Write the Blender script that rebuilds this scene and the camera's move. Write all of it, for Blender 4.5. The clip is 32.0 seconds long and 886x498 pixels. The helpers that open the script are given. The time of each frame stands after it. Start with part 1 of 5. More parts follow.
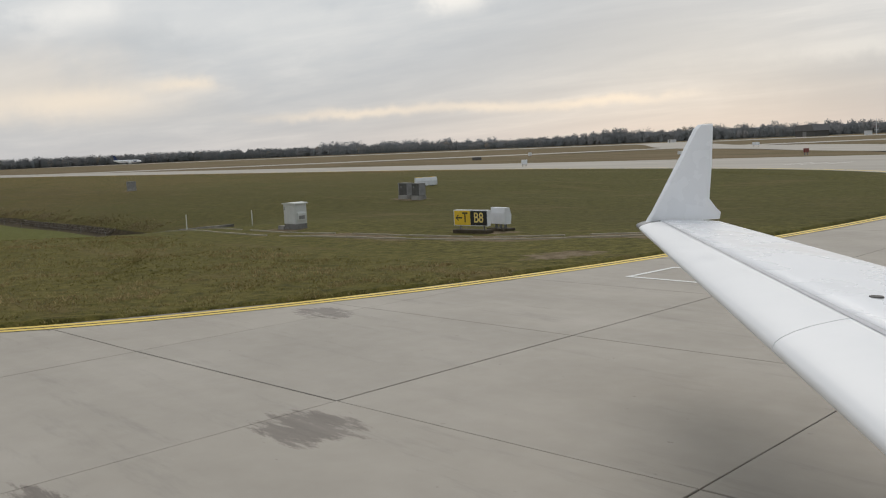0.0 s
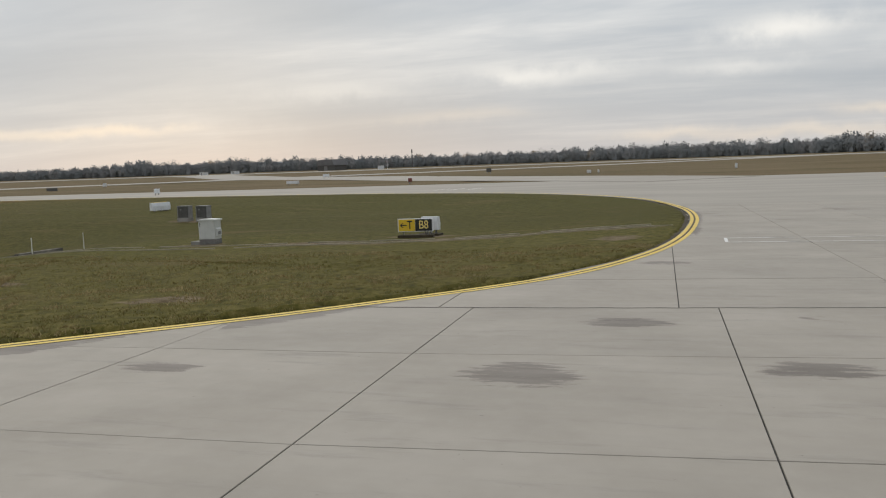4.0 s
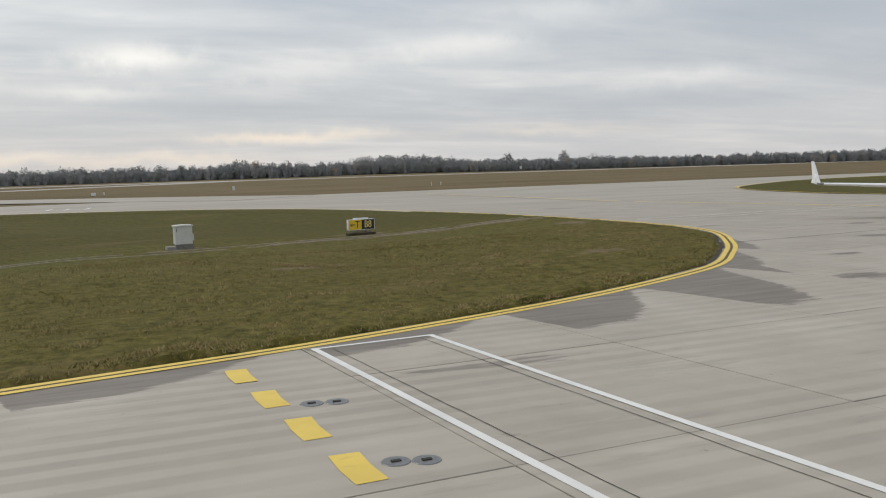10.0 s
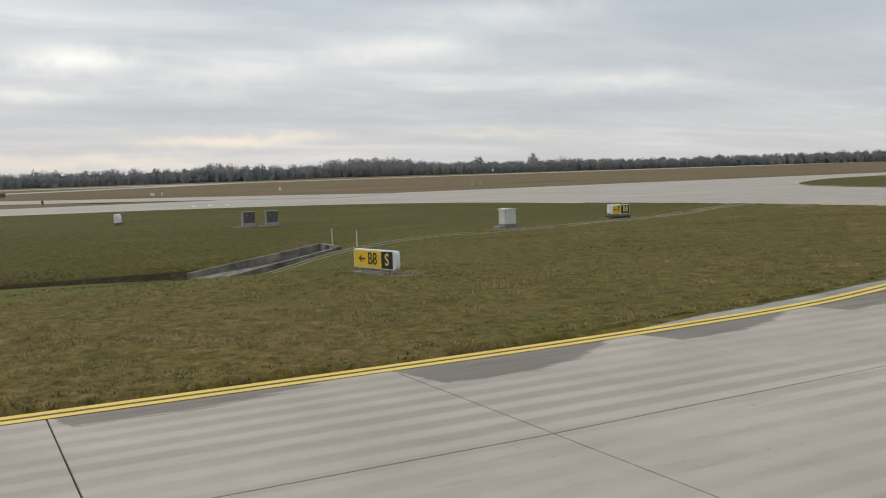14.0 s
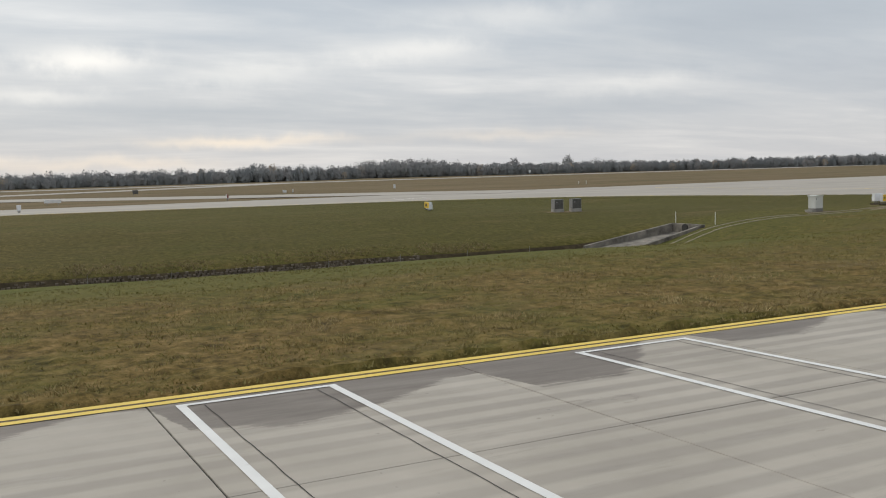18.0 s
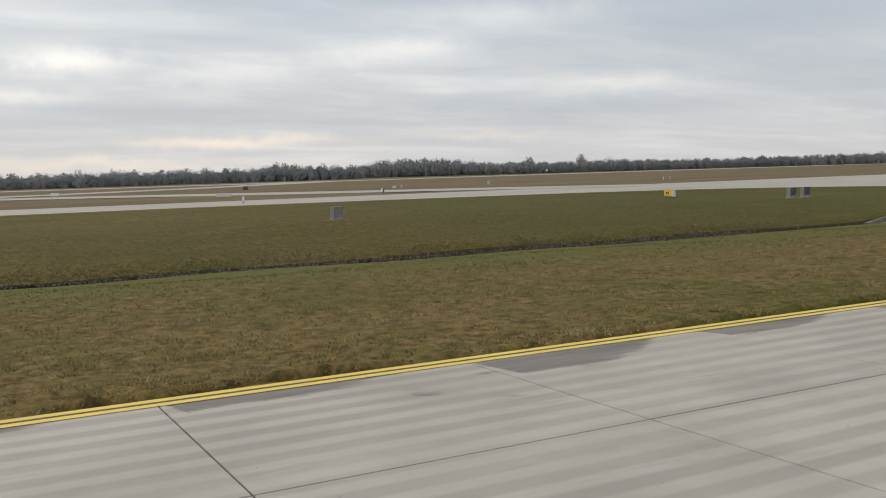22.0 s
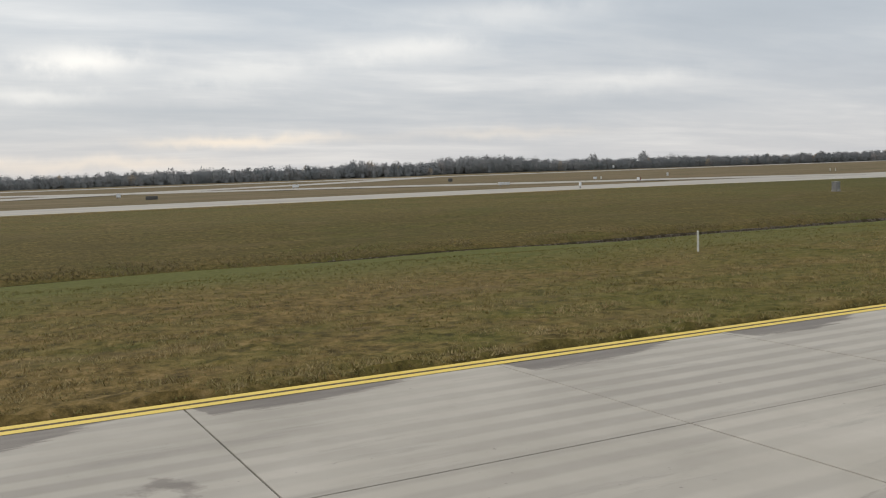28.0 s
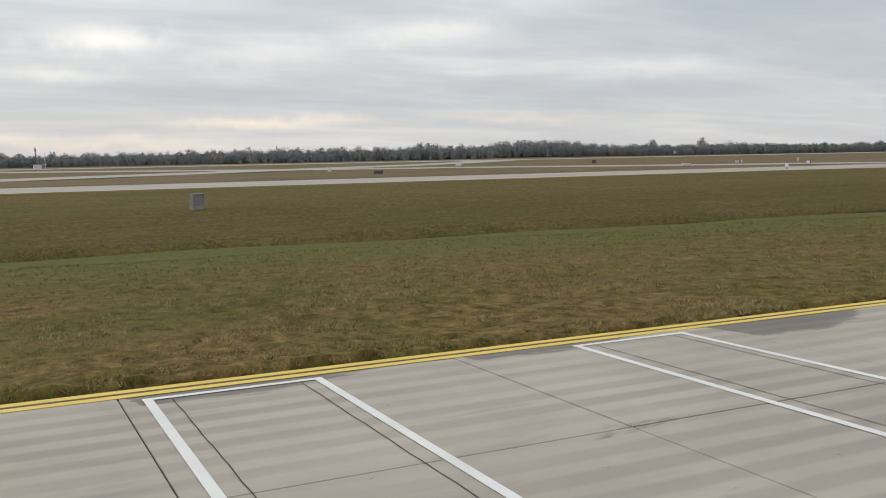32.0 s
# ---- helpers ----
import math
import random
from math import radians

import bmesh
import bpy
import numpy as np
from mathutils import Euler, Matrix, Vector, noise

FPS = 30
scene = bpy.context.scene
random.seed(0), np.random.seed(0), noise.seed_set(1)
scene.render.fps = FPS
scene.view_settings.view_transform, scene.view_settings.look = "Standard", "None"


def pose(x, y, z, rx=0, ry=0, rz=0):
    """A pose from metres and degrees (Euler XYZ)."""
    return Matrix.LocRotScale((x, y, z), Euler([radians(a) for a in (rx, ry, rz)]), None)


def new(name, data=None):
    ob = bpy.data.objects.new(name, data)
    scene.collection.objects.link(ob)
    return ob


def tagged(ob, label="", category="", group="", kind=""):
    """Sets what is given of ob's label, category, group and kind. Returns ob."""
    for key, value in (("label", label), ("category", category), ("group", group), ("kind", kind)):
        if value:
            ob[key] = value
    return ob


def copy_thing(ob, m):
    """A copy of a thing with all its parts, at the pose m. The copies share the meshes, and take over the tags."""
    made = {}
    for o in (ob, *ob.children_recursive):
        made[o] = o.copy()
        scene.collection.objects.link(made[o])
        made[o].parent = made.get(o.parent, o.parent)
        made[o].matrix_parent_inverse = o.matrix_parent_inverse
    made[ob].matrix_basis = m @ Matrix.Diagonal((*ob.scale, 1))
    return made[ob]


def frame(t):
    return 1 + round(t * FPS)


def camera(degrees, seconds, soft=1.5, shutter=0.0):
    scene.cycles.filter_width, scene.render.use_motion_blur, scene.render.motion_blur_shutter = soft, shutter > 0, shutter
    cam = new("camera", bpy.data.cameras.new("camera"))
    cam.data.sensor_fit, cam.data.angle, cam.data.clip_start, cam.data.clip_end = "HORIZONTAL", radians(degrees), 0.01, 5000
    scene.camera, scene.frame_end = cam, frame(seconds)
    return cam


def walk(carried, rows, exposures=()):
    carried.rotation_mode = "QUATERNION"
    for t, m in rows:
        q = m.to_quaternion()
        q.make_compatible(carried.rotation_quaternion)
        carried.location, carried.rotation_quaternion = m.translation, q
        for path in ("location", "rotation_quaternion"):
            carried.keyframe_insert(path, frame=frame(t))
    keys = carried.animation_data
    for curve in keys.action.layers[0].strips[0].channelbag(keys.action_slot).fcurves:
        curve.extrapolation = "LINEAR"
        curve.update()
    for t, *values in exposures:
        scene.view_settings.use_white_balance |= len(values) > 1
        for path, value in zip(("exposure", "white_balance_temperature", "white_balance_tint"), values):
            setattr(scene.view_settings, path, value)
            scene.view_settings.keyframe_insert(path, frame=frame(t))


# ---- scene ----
import itertools

cam = camera(53.16, 32.0, soft=1.1, shutter=0.0)
# seconds, x, y, z, and the turn about x, y, z
PATH = [
    (0, 132.360, 15.258, 2.509, 83.478, 2.557, 47.878),
    (0.5, 131.368, 12.942, 2.538, 83.726, 2.576, 44.048),
    (1, 130.262, 10.662, 2.567, 84.132, 2.632, 40.452),
    (1.5, 129.021, 8.434, 2.595, 84.186, 2.508, 36.753),
    (2, 127.637, 6.288, 2.622, 84.422, 2.377, 33.017),
    (2.5, 126.109, 4.254, 2.647, 84.555, 2.278, 29.177),
    (3, 124.424, 2.338, 2.671, 84.568, 2.288, 25.132),
    (3.5, 122.583, 0.544, 2.693, 84.448, 2.116, 20.852),
    (4, 120.611, -1.117, 2.714, 84.352, 2.043, 16.724),
    (4.5, 118.526, -2.634, 2.733, 84.307, 2.011, 12.711),
    (5, 116.346, -3.994, 2.750, 84.344, 1.987, 8.772),
    (5.5, 114.082, -5.191, 2.765, 84.490, 1.928, 4.869),
    (6, 111.744, -6.221, 2.778, 84.776, 1.740, 0.963),
    (6.5, 109.335, -7.095, 2.789, 84.627, 1.638, -3.320),
    (7, 106.863, -7.834, 2.798, 84.439, 1.765, -7.066),
    (7.5, 104.334, -8.459, 2.806, 84.357, 1.744, -10.516),
    (8, 101.741, -8.981, 2.812, 84.340, 1.625, -13.910),
    (8.5, 99.093, -9.413, 2.818, 84.119, 1.462, -17.246),
    (9, 96.408, -9.773, 2.822, 83.915, 1.443, -19.765),
    (9.5, 93.696, -10.080, 2.826, 84.239, 1.401, -21.571),
    (10, 90.949, -10.343, 2.829, 84.806, 1.639, -22.994),
    (10.5, 88.170, -10.567, 2.832, 84.974, 1.738, -23.898),
    (11, 85.358, -10.760, 2.835, 84.997, 1.438, -24.494),
    (11.5, 82.489, -10.932, 2.837, 85.071, 1.447, -24.826),
    (12, 79.548, -11.102, 2.839, 85.093, 1.372, -25.116),
    (12.5, 76.543, -11.282, 2.841, 85.021, 1.420, -25.580),
    (13, 73.458, -11.459, 2.843, 84.968, 1.614, -25.987),
    (13.5, 70.314, -11.617, 2.845, 84.964, 1.672, -26.265),
    (14, 67.120, -11.736, 2.847, 84.924, 1.744, -26.409),
    (14.5, 63.881, -11.813, 2.848, 84.836, 1.481, -26.550),
    (15, 60.600, -11.847, 2.848, 84.843, 1.462, -26.473),
    (15.5, 57.274, -11.844, 2.848, 84.900, 1.402, -26.275),
    (16, 53.899, -11.815, 2.848, 84.967, 1.137, -26.056),
    (16.5, 50.468, -11.775, 2.847, 84.999, 0.731, -25.917),
    (17, 46.981, -11.739, 2.847, 84.953, 0.955, -25.970),
    (17.5, 43.441, -11.719, 2.847, 84.994, 1.339, -25.934),
    (18, 39.867, -11.728, 2.847, 85.060, 1.581, -25.877),
    (18.5, 36.258, -11.762, 2.847, 84.939, 1.562, -26.231),
    (19, 32.571, -11.795, 2.848, 84.993, 1.714, -26.384),
    (19.5, 28.774, -11.812, 2.848, 85.043, 1.684, -26.542),
    (20, 24.879, -11.804, 2.848, 85.123, 1.707, -26.645),
    (20.5, 20.911, -11.773, 2.847, 85.186, 1.700, -26.809),
    (21, 16.883, -11.727, 2.847, 85.178, 1.767, -26.932),
    (21.5, 12.789, -11.677, 2.846, 85.161, 1.721, -26.854),
    (22, 8.618, -11.629, 2.846, 85.027, 1.661, -26.841),
    (22.5, 4.356, -11.587, 2.845, 84.984, 1.819, -26.825),
    (23, 0.000, -11.556, 2.845, 85.013, 1.833, -26.594),
    (23.5, -4.447, -11.538, 2.844, 85.011, 1.790, -26.534),
    (24, -8.980, -11.526, 2.844, 84.970, 1.773, -26.613),
    (24.5, -13.592, -11.514, 2.844, 84.858, 1.605, -26.581),
    (25, -18.278, -11.495, 2.844, 84.983, 1.697, -26.526),
    (25.5, -23.028, -11.467, 2.844, 85.039, 1.645, -26.460),
    (26, -27.829, -11.434, 2.843, 85.064, 1.567, -26.421),
    (26.5, -32.672, -11.397, 2.843, 85.063, 1.567, -26.385),
    (27, -37.547, -11.361, 2.842, 85.041, 1.683, -26.332),
    (27.5, -42.452, -11.328, 2.842, 85.003, 1.887, -26.236),
    (28, -47.390, -11.299, 2.841, 84.956, 1.882, -26.074),
    (28.5, -52.378, -11.274, 2.841, 84.713, 1.838, -25.854),
    (29, -57.439, -11.254, 2.841, 84.559, 1.570, -25.544),
    (29.5, -62.598, -11.237, 2.841, 84.320, 1.286, -25.089),
    (30, -67.860, -11.224, 2.841, 83.951, 0.939, -24.850),
    (30.5, -73.217, -11.218, 2.840, 83.884, 1.225, -24.772),
    (31, -78.647, -11.220, 2.840, 84.075, 1.081, -24.561),
    (31.5, -84.134, -11.232, 2.841, 84.014, 1.204, -24.495),
    (32, -89.669, -11.255, 2.841, 83.956, 0.994, -24.747),
]
walk(cam, [(r[0], pose(*r[1:])) for r in PATH], exposures=[(0.0, -0.13), (3.5, -0.13), (6.0, -0.11), (9.0, -0.04), (14.0, 0.04), (32.0, 0.06)])

# ------------------------------------------------------------------ sky and sun
SUN_ELEV, SUN_ROT = 14.0, -32.0
world = bpy.data.worlds.new("overcast_sky")
scene.world = world
world.use_nodes = True
wn, wl = world.node_tree.nodes, world.node_tree.links
wn.clear()


def wnode(kind, **props):
    n = wn.new(kind)
    for k, v in props.items():
        n.inputs[k].default_value = v
    return n


def wmath(op, a, b=None, c=None, clamp=False):
    n = wn.new("ShaderNodeMath")
    n.operation, n.use_clamp = op, clamp
    for i, v in enumerate((a, b, c)):
        if v is None:
            continue
        if isinstance(v, (int, float)):
            n.inputs[i].default_value = v
        else:
            wl.new(v, n.inputs[i])
    return n.outputs[0]


def wramp(fac, stops):
    n = wn.new("ShaderNodeValToRGB")
    els = n.color_ramp.elements
    while len(els) < len(stops):
        els.new(0.5)
    for e, (p, c) in zip(els, stops):
        e.position, e.color = p, (*c, 1)
    wl.new(fac, n.inputs[0])
    return n.outputs[0]


def wmix(fac, a, b, blend="MIX"):
    n = wn.new("ShaderNodeMix")
    n.data_type, n.blend_type = "RGBA", blend
    for sock, v in ((n.inputs[0], fac), (n.inputs[6], a), (n.inputs[7], b)):
        if isinstance(v, (int, float)):
            sock.default_value = v
        elif isinstance(v, tuple):
            sock.default_value = (*v, 1)
        else:
            wl.new(v, sock)
    return n.outputs[2]


sky = wn.new("ShaderNodeTexSky")
sky.sky_type, sky.sun_disc = "NISHITA", False
sky.sun_elevation, sky.sun_rotation = radians(SUN_ELEV), radians(SUN_ROT)
coord = wn.new("ShaderNodeTexCoord")
sep = wn.new("ShaderNodeSeparateXYZ")
wl.new(coord.outputs["Generated"], sep.inputs[0])
up = wmath("MAXIMUM", sep.outputs[2], 0.0)
deep = wmath("ADD", up, 0.09)
comb = wn.new("ShaderNodeCombineXYZ")
wl.new(wmath("DIVIDE", sep.outputs[0], deep), comb.inputs[0])
wl.new(wmath("DIVIDE", sep.outputs[1], deep), comb.inputs[1])
comb.inputs[2].default_value = 3.7


def cloud(scale, detail, rough, offset, squash=(1.0, 1.0)):
    mp = wn.new("ShaderNodeMapping")
    mp.inputs["Location"].default_value = offset
    mp.inputs["Rotation"].default_value = (0, 0, radians(-24))
    mp.inputs["Scale"].default_value = (squash[0], squash[1], 1)
    wl.new(comb.outputs[0], mp.inputs[0])
    n = wnode("ShaderNodeTexNoise", Scale=scale, Detail=detail, Roughness=rough, Distortion=0.35)
    wl.new(mp.outputs[0], n.inputs["Vector"])
    return n.outputs["Fac"]


big = cloud(0.40, 4, 0.5, (3.1, 1.7, 0), (0.5, 1.0))
mid = cloud(1.1, 5, 0.55, (7.3, 4.1, 2), (0.5, 1.1))
fine = cloud(3.6, 4, 0.55, (1.2, 9.4, 5), (0.6, 1.0))
mass = wmath("ADD", wmath("MULTIPLY", big, 0.48), wmath("ADD", wmath("MULTIPLY", mid, 0.40), wmath("MULTIPLY", fine, 0.12)))
deck = wramp(mass, [(0.36, (0.48, 0.53, 0.59)), (0.45, (0.55, 0.595, 0.645)), (0.52, (0.645, 0.675, 0.705)), (0.58, (0.765, 0.78, 0.79)), (0.66, (0.95, 0.945, 0.92))])
# paler, warmer air low over the horizon
low = wramp(up, [(0.0, (1, 1, 1)), (0.06, (0.6, 0.6, 0.6)), (0.16, (0.0, 0.0, 0.0))])
deck = wmix(wmath("MULTIPLY", low, 0.7), deck, (0.60, 0.585, 0.585))
# gaps and thick rolls in the cloud: bearing and height in degrees, their spans, colour, strength
warp = wnode("ShaderNodeTexNoise", Scale=9.0, Detail=5, Roughness=0.6)
wl.new(coord.outputs["Generated"], warp.inputs["Vector"])
warp2 = wnode("ShaderNodeTexNoise", Scale=26.0, Detail=4, Roughness=0.6)
wl.new(coord.outputs["Generated"], warp2.inputs["Vector"])
shift = wmath("SUBTRACT", wmath("ADD", warp.outputs["Fac"], wmath("MULTIPLY", warp2.outputs["Fac"], 0.5)), 0.75)
bearing = wmath("ADD", wmath("MULTIPLY", wmath("ARCTAN2", sep.outputs[0], sep.outputs[1]), 57.2958), wmath("MULTIPLY", shift, 9.0))
height = wmath("ADD", wmath("MULTIPLY", wmath("ARCSINE", sep.outputs[2]), 57.2958), wmath("MULTIPLY", shift, 1.6))
CREAM, PALE, GREY = (1.0, 0.87, 0.72), (1.05, 1.02, 0.965), (0.46, 0.50, 0.545)
for az, el, wa, we, tone, power in (
    (-71, 3.6, 6, 1.1, CREAM, 0.85), (-64, 4.5, 2.4, 0.45, CREAM, 0.8), (-53.5, 2.35, 5, 0.30, CREAM, 0.7), (-45, 2.5, 5, 0.3, CREAM, 0.6), (-36.7, 2.6, 4, 0.28, CREAM, 0.65),
    (12.9, 2.25, 5.5, 0.32, CREAM, 0.75), (5.5, 1.0, 7, 0.4, CREAM, 0.5), (-3, 1.2, 3, 0.35, CREAM, 0.4), (30, 2.3, 6, 0.35, CREAM, 0.3), (-17, 2.8, 5, 0.35, CREAM, 0.35),
    (-23.5, 4.5, 4, 0.55, PALE, 0.75), (4.6, 7.2, 3.4, 0.9, PALE, 0.9), (-10.7, 5.3, 5, 0.6, PALE, 0.7), (24, 7.7, 4, 0.8, PALE, 0.6), (39, 5.3, 4, 0.6, PALE, 0.35), (-47, 9.2, 2.4, 0.9, PALE, 0.8),
    (1.5, 5.0, 4, 0.5, PALE, 0.5), (14, 6.4, 5, 0.7, PALE, 0.4), (30, 9.6, 7, 0.9, PALE, 0.4), (-70, 8.6, 3, 1.0, PALE, 0.6), (-66, 7.4, 3, 1.0, GREY, 0.55), (10, 4.1, 12, 0.8, GREY, 0.45), (45, 8.5, 9, 2.0, GREY, 0.5), (-35, 6.5, 9, 1.0, GREY, 0.4), (33, 4.0, 10, 0.8, GREY, 0.35), (-24, 3.6, 6, 1.5, GREY, 0.6), (-32, 4.6, 6, 1.2, GREY, 0.45), (-25, 9.5, 6, 1.2, GREY, 0.5), (-60, 8.5, 9, 2.2, PALE, 0.4), (-72, 5.5, 6, 1.6, CREAM, 0.4), (-22, 1.8, 8, 2.2, (0.47, 0.47, 0.49), 0.5)):
    da = wmath("DIVIDE", wmath("SUBTRACT", bearing, az), wa)
    de = wmath("DIVIDE", wmath("SUBTRACT", height, el), we)
    fall = wmath("POWER", 2.718, wmath("MULTIPLY", wmath("ADD", wmath("MULTIPLY", da, da), wmath("MULTIPLY", de, de)), -1.0))
    deck = wmix(wmath("MULTIPLY", fall, power), deck, tone)
thin = wmix(1.0, sky.outputs[0], (0.08, 0.08, 0.08), "MULTIPLY")
cover = wmix(0.94, thin, deck)
bg = wnode("ShaderNodeBackground", Strength=1.0)
wl.new(cover, bg.inputs[0])
wl.new(bg.outputs[0], wn.new("ShaderNodeOutputWorld").inputs[0])

sun = new("sun", bpy.data.lights.new("sun", "SUN"))
sun.data.energy, sun.data.angle, sun.data.color = 1.3, radians(40), (1.0, 0.94, 0.86)
sun.matrix_world = pose(0, 0, 60, 90 - SUN_ELEV - 35, 0, 180 - SUN_ROT)

# ------------------------------------------------------------------ materials


class Mat:
    """A small builder of node materials."""

    def __init__(self, name, rough=0.8, metal=0.0):
        self.m = bpy.data.materials.new(name)
        self.m.use_nodes = True
        self.n, self.l = self.m.node_tree.nodes, self.m.node_tree.links
        self.b = self.n["Principled BSDF"]
        self.b.inputs["Roughness"].default_value = rough
        self.b.inputs["Metallic"].default_value = metal
        self.pos = self.n.new("ShaderNodeTexCoord").outputs["Object"]
        self.world = self.n.new("ShaderNodeNewGeometry").outputs["Position"]

    def put(self, sock, v):
        if isinstance(v, (int, float)):
            sock.default_value = v
        elif isinstance(v, tuple):
            sock.default_value = (*v, 1) if len(sock.default_value) == 4 else v
        else:
            self.l.new(v, sock)

    def noise(self, scale, detail=4, rough=0.55, vec=None, stretch=None, dist=0.0):
        vec = vec or self.world
        if stretch:
            mp = self.n.new("ShaderNodeMapping")
            mp.inputs["Scale"].default_value = stretch
            self.l.new(vec, mp.inputs[0])
            vec = mp.outputs[0]
        t = self.n.new("ShaderNodeTexNoise")
        for k, v in (("Scale", scale), ("Detail", detail), ("Roughness", rough), ("Distortion", dist)):
            t.inputs[k].default_value = v
        self.l.new(vec, t.inputs["Vector"])
        return t.outputs["Fac"]

    def ramp(self, fac, *stops):
        r = self.n.new("ShaderNodeValToRGB")
        els = r.color_ramp.elements
        while len(els) < len(stops):
            els.new(0.5)
        for e, (p, c) in zip(els, stops):
            e.position = p
            e.color = (*c, 1) if isinstance(c, tuple) else (c, c, c, 1)
        self.l.new(fac, r.inputs[0])
        return r.outputs[0]

    def mix(self, fac, a, b, blend="MIX"):
        x = self.n.new("ShaderNodeMix")
        x.data_type, x.blend_type = "RGBA", blend
        for s, v in ((x.inputs[0], fac), (x.inputs[6], a), (x.inputs[7], b)):
            self.put(s, v)
        return x.outputs[2]

    def math(self, op, a, b=0.0, clamp=False):
        x = self.n.new("ShaderNodeMath")
        x.operation, x.use_clamp = op, clamp
        self.put(x.inputs[0], a)
        self.put(x.inputs[1], b)
        return x.outputs[0]

    def axis(self, k, vec=None):
        s = self.n.new("ShaderNodeSeparateXYZ")
        self.l.new(vec or self.world, s.inputs[0])
        return s.outputs[k]

    def random(self):
        return self.n.new("ShaderNodeObjectInfo").outputs["Random"]

    def island(self):
        return self.n.new("ShaderNodeNewGeometry").outputs["Random Per Island"]

    def color(self, v):
        self.put(self.b.inputs["Base Color"], v)
        return self

    def rough(self, v):
        self.put(self.b.inputs["Roughness"], v)
        return self

    def bump(self, height, strength=0.3, dist=0.02):
        x = self.n.new("ShaderNodeBump")
        x.inputs["Strength"].default_value, x.inputs["Distance"].default_value = strength, dist
        self.l.new(height, x.inputs["Height"])
        self.l.new(x.outputs[0], self.b.inputs["Normal"])
        return self


def plain(name, rgb, rough=0.6, metal=0.0, var=0.12, scale=6.0, bump=0.1):
    k = Mat(name, rough, metal)
    n = k.noise(scale, 5, 0.6, k.pos)
    d = tuple(c * (1 - var) for c in rgb)
    u = tuple(min(1, c * (1 + var)) for c in rgb)
    k.color(k.ramp(n, (0.3, d), (0.7, u)))
    k.rough(k.ramp(k.noise(scale * 3, 3, 0.5, k.pos), (0.3, max(0, rough - 0.1)), (0.7, min(1, rough + 0.1))))
    if bump:
        k.bump(k.noise(scale * 12, 4, 0.6, k.pos), bump, 0.004)
    return k.m


def grass_material():
    k = Mat("meadow_grass", 0.95)
    k.b.inputs["Specular IOR Level"].default_value = 0.1
    patch = k.math("ADD", k.math("MULTIPLY", k.noise(0.07, 4, 0.6, dist=0.4), 0.55), k.math("MULTIPLY", k.noise(0.45, 5, 0.65, stretch=(0.8, 1.3, 1)), 0.45))
    clump = k.noise(2.6, 7, 0.8, stretch=(1.1, 0.9, 1), dist=0.2)
    tuft = k.noise(7.5, 4, 0.7)
    c = k.ramp(clump, (0.36, (0.066, 0.050, 0.019)), (0.45, (0.140, 0.107, 0.038)), (0.52, (0.212, 0.160, 0.058)), (0.59, (0.290, 0.212, 0.088)), (0.68, (0.375, 0.285, 0.142)))
    g = k.ramp(clump, (0.36, (0.050, 0.052, 0.013)), (0.46, (0.108, 0.112, 0.027)), (0.56, (0.168, 0.162, 0.044)), (0.68, (0.255, 0.225, 0.088)))
    y, x = k.axis(1), k.axis(0)
    wander = k.math("MULTIPLY", k.math("SUBTRACT", k.noise(0.16, 4), 0.5), 9.0)
    yy = k.math("ADD", y, wander)
    lush = k.math("MULTIPLY", k.ramp(k.math("MULTIPLY", yy, 0.01), (0.24, 0.0), (0.345, 1.0), (0.40, 1.0), (0.425, 0.0)), k.ramp(k.math("MULTIPLY", x, 0.01), (0.80, 1.0), (0.95, 0.2)))
    mixed = k.math("MAXIMUM", k.ramp(patch, (0.47, 0.0), (0.59, 0.9)), k.math("MULTIPLY", lush, 0.9))
    mixed = k.math("MAXIMUM", mixed, k.math("MULTIPLY", k.ramp(k.math("ADD", k.math("MULTIPLY", x, 0.01), k.math("MULTIPLY", k.math("SUBTRACT", k.noise(0.3, 4, 0.6), 0.5), 0.8)), (0.55, 0.0), (0.80, 0.85)), k.ramp(k.math("MULTIPLY", y, 0.001), (0.105, 1.0), (0.13, 0.0))))
    bank = k.ramp(k.math("MULTIPLY", yy, 0.01), (0.425, 0.0), (0.45, 1.0), (0.54, 1.0), (0.64, 0.0))
    c = k.mix(mixed, c, g)
    c = k.mix(k.math("MULTIPLY", lush, 0.75), c, k.ramp(clump, (0.35, (0.062, 0.076, 0.018)), (0.52, (0.118, 0.136, 0.034)), (0.7, (0.19, 0.19, 0.06))))
    c = k.mix(k.math("MULTIPLY", bank, k.ramp(k.noise(0.5, 5, 0.65, stretch=(0.35, 1.8, 1)), (0.38, 0.1), (0.62, 0.75))), c, (0.125, 0.096, 0.048))
    deep_green = k.math("MULTIPLY", k.ramp(k.math("ADD", k.math("MULTIPLY", x, 0.005), 0.5), (0.0, 0.35), (0.6, 0.45), (0.8, 0.8), (1.0, 0.8)), k.ramp(k.math("MULTIPLY", yy, 0.01), (0.36, 0.0), (0.46, 1.0), (1.02, 1.0), (1.08, 0.0)))
    c = k.mix(deep_green, c, k.ramp(clump, (0.34, (0.062, 0.066, 0.018)), (0.52, (0.108, 0.112, 0.032)), (0.7, (0.165, 0.155, 0.055))))
    dry = k.noise(0.23, 5, 0.7, stretch=(0.5, 1.6, 1))
    c = k.mix(k.ramp(dry, (0.55, 0.0), (0.70, 0.65)), c, (0.205, 0.158, 0.080))
    soil = k.noise(1.9, 6, 0.7, stretch=(0.7, 1.6, 1))
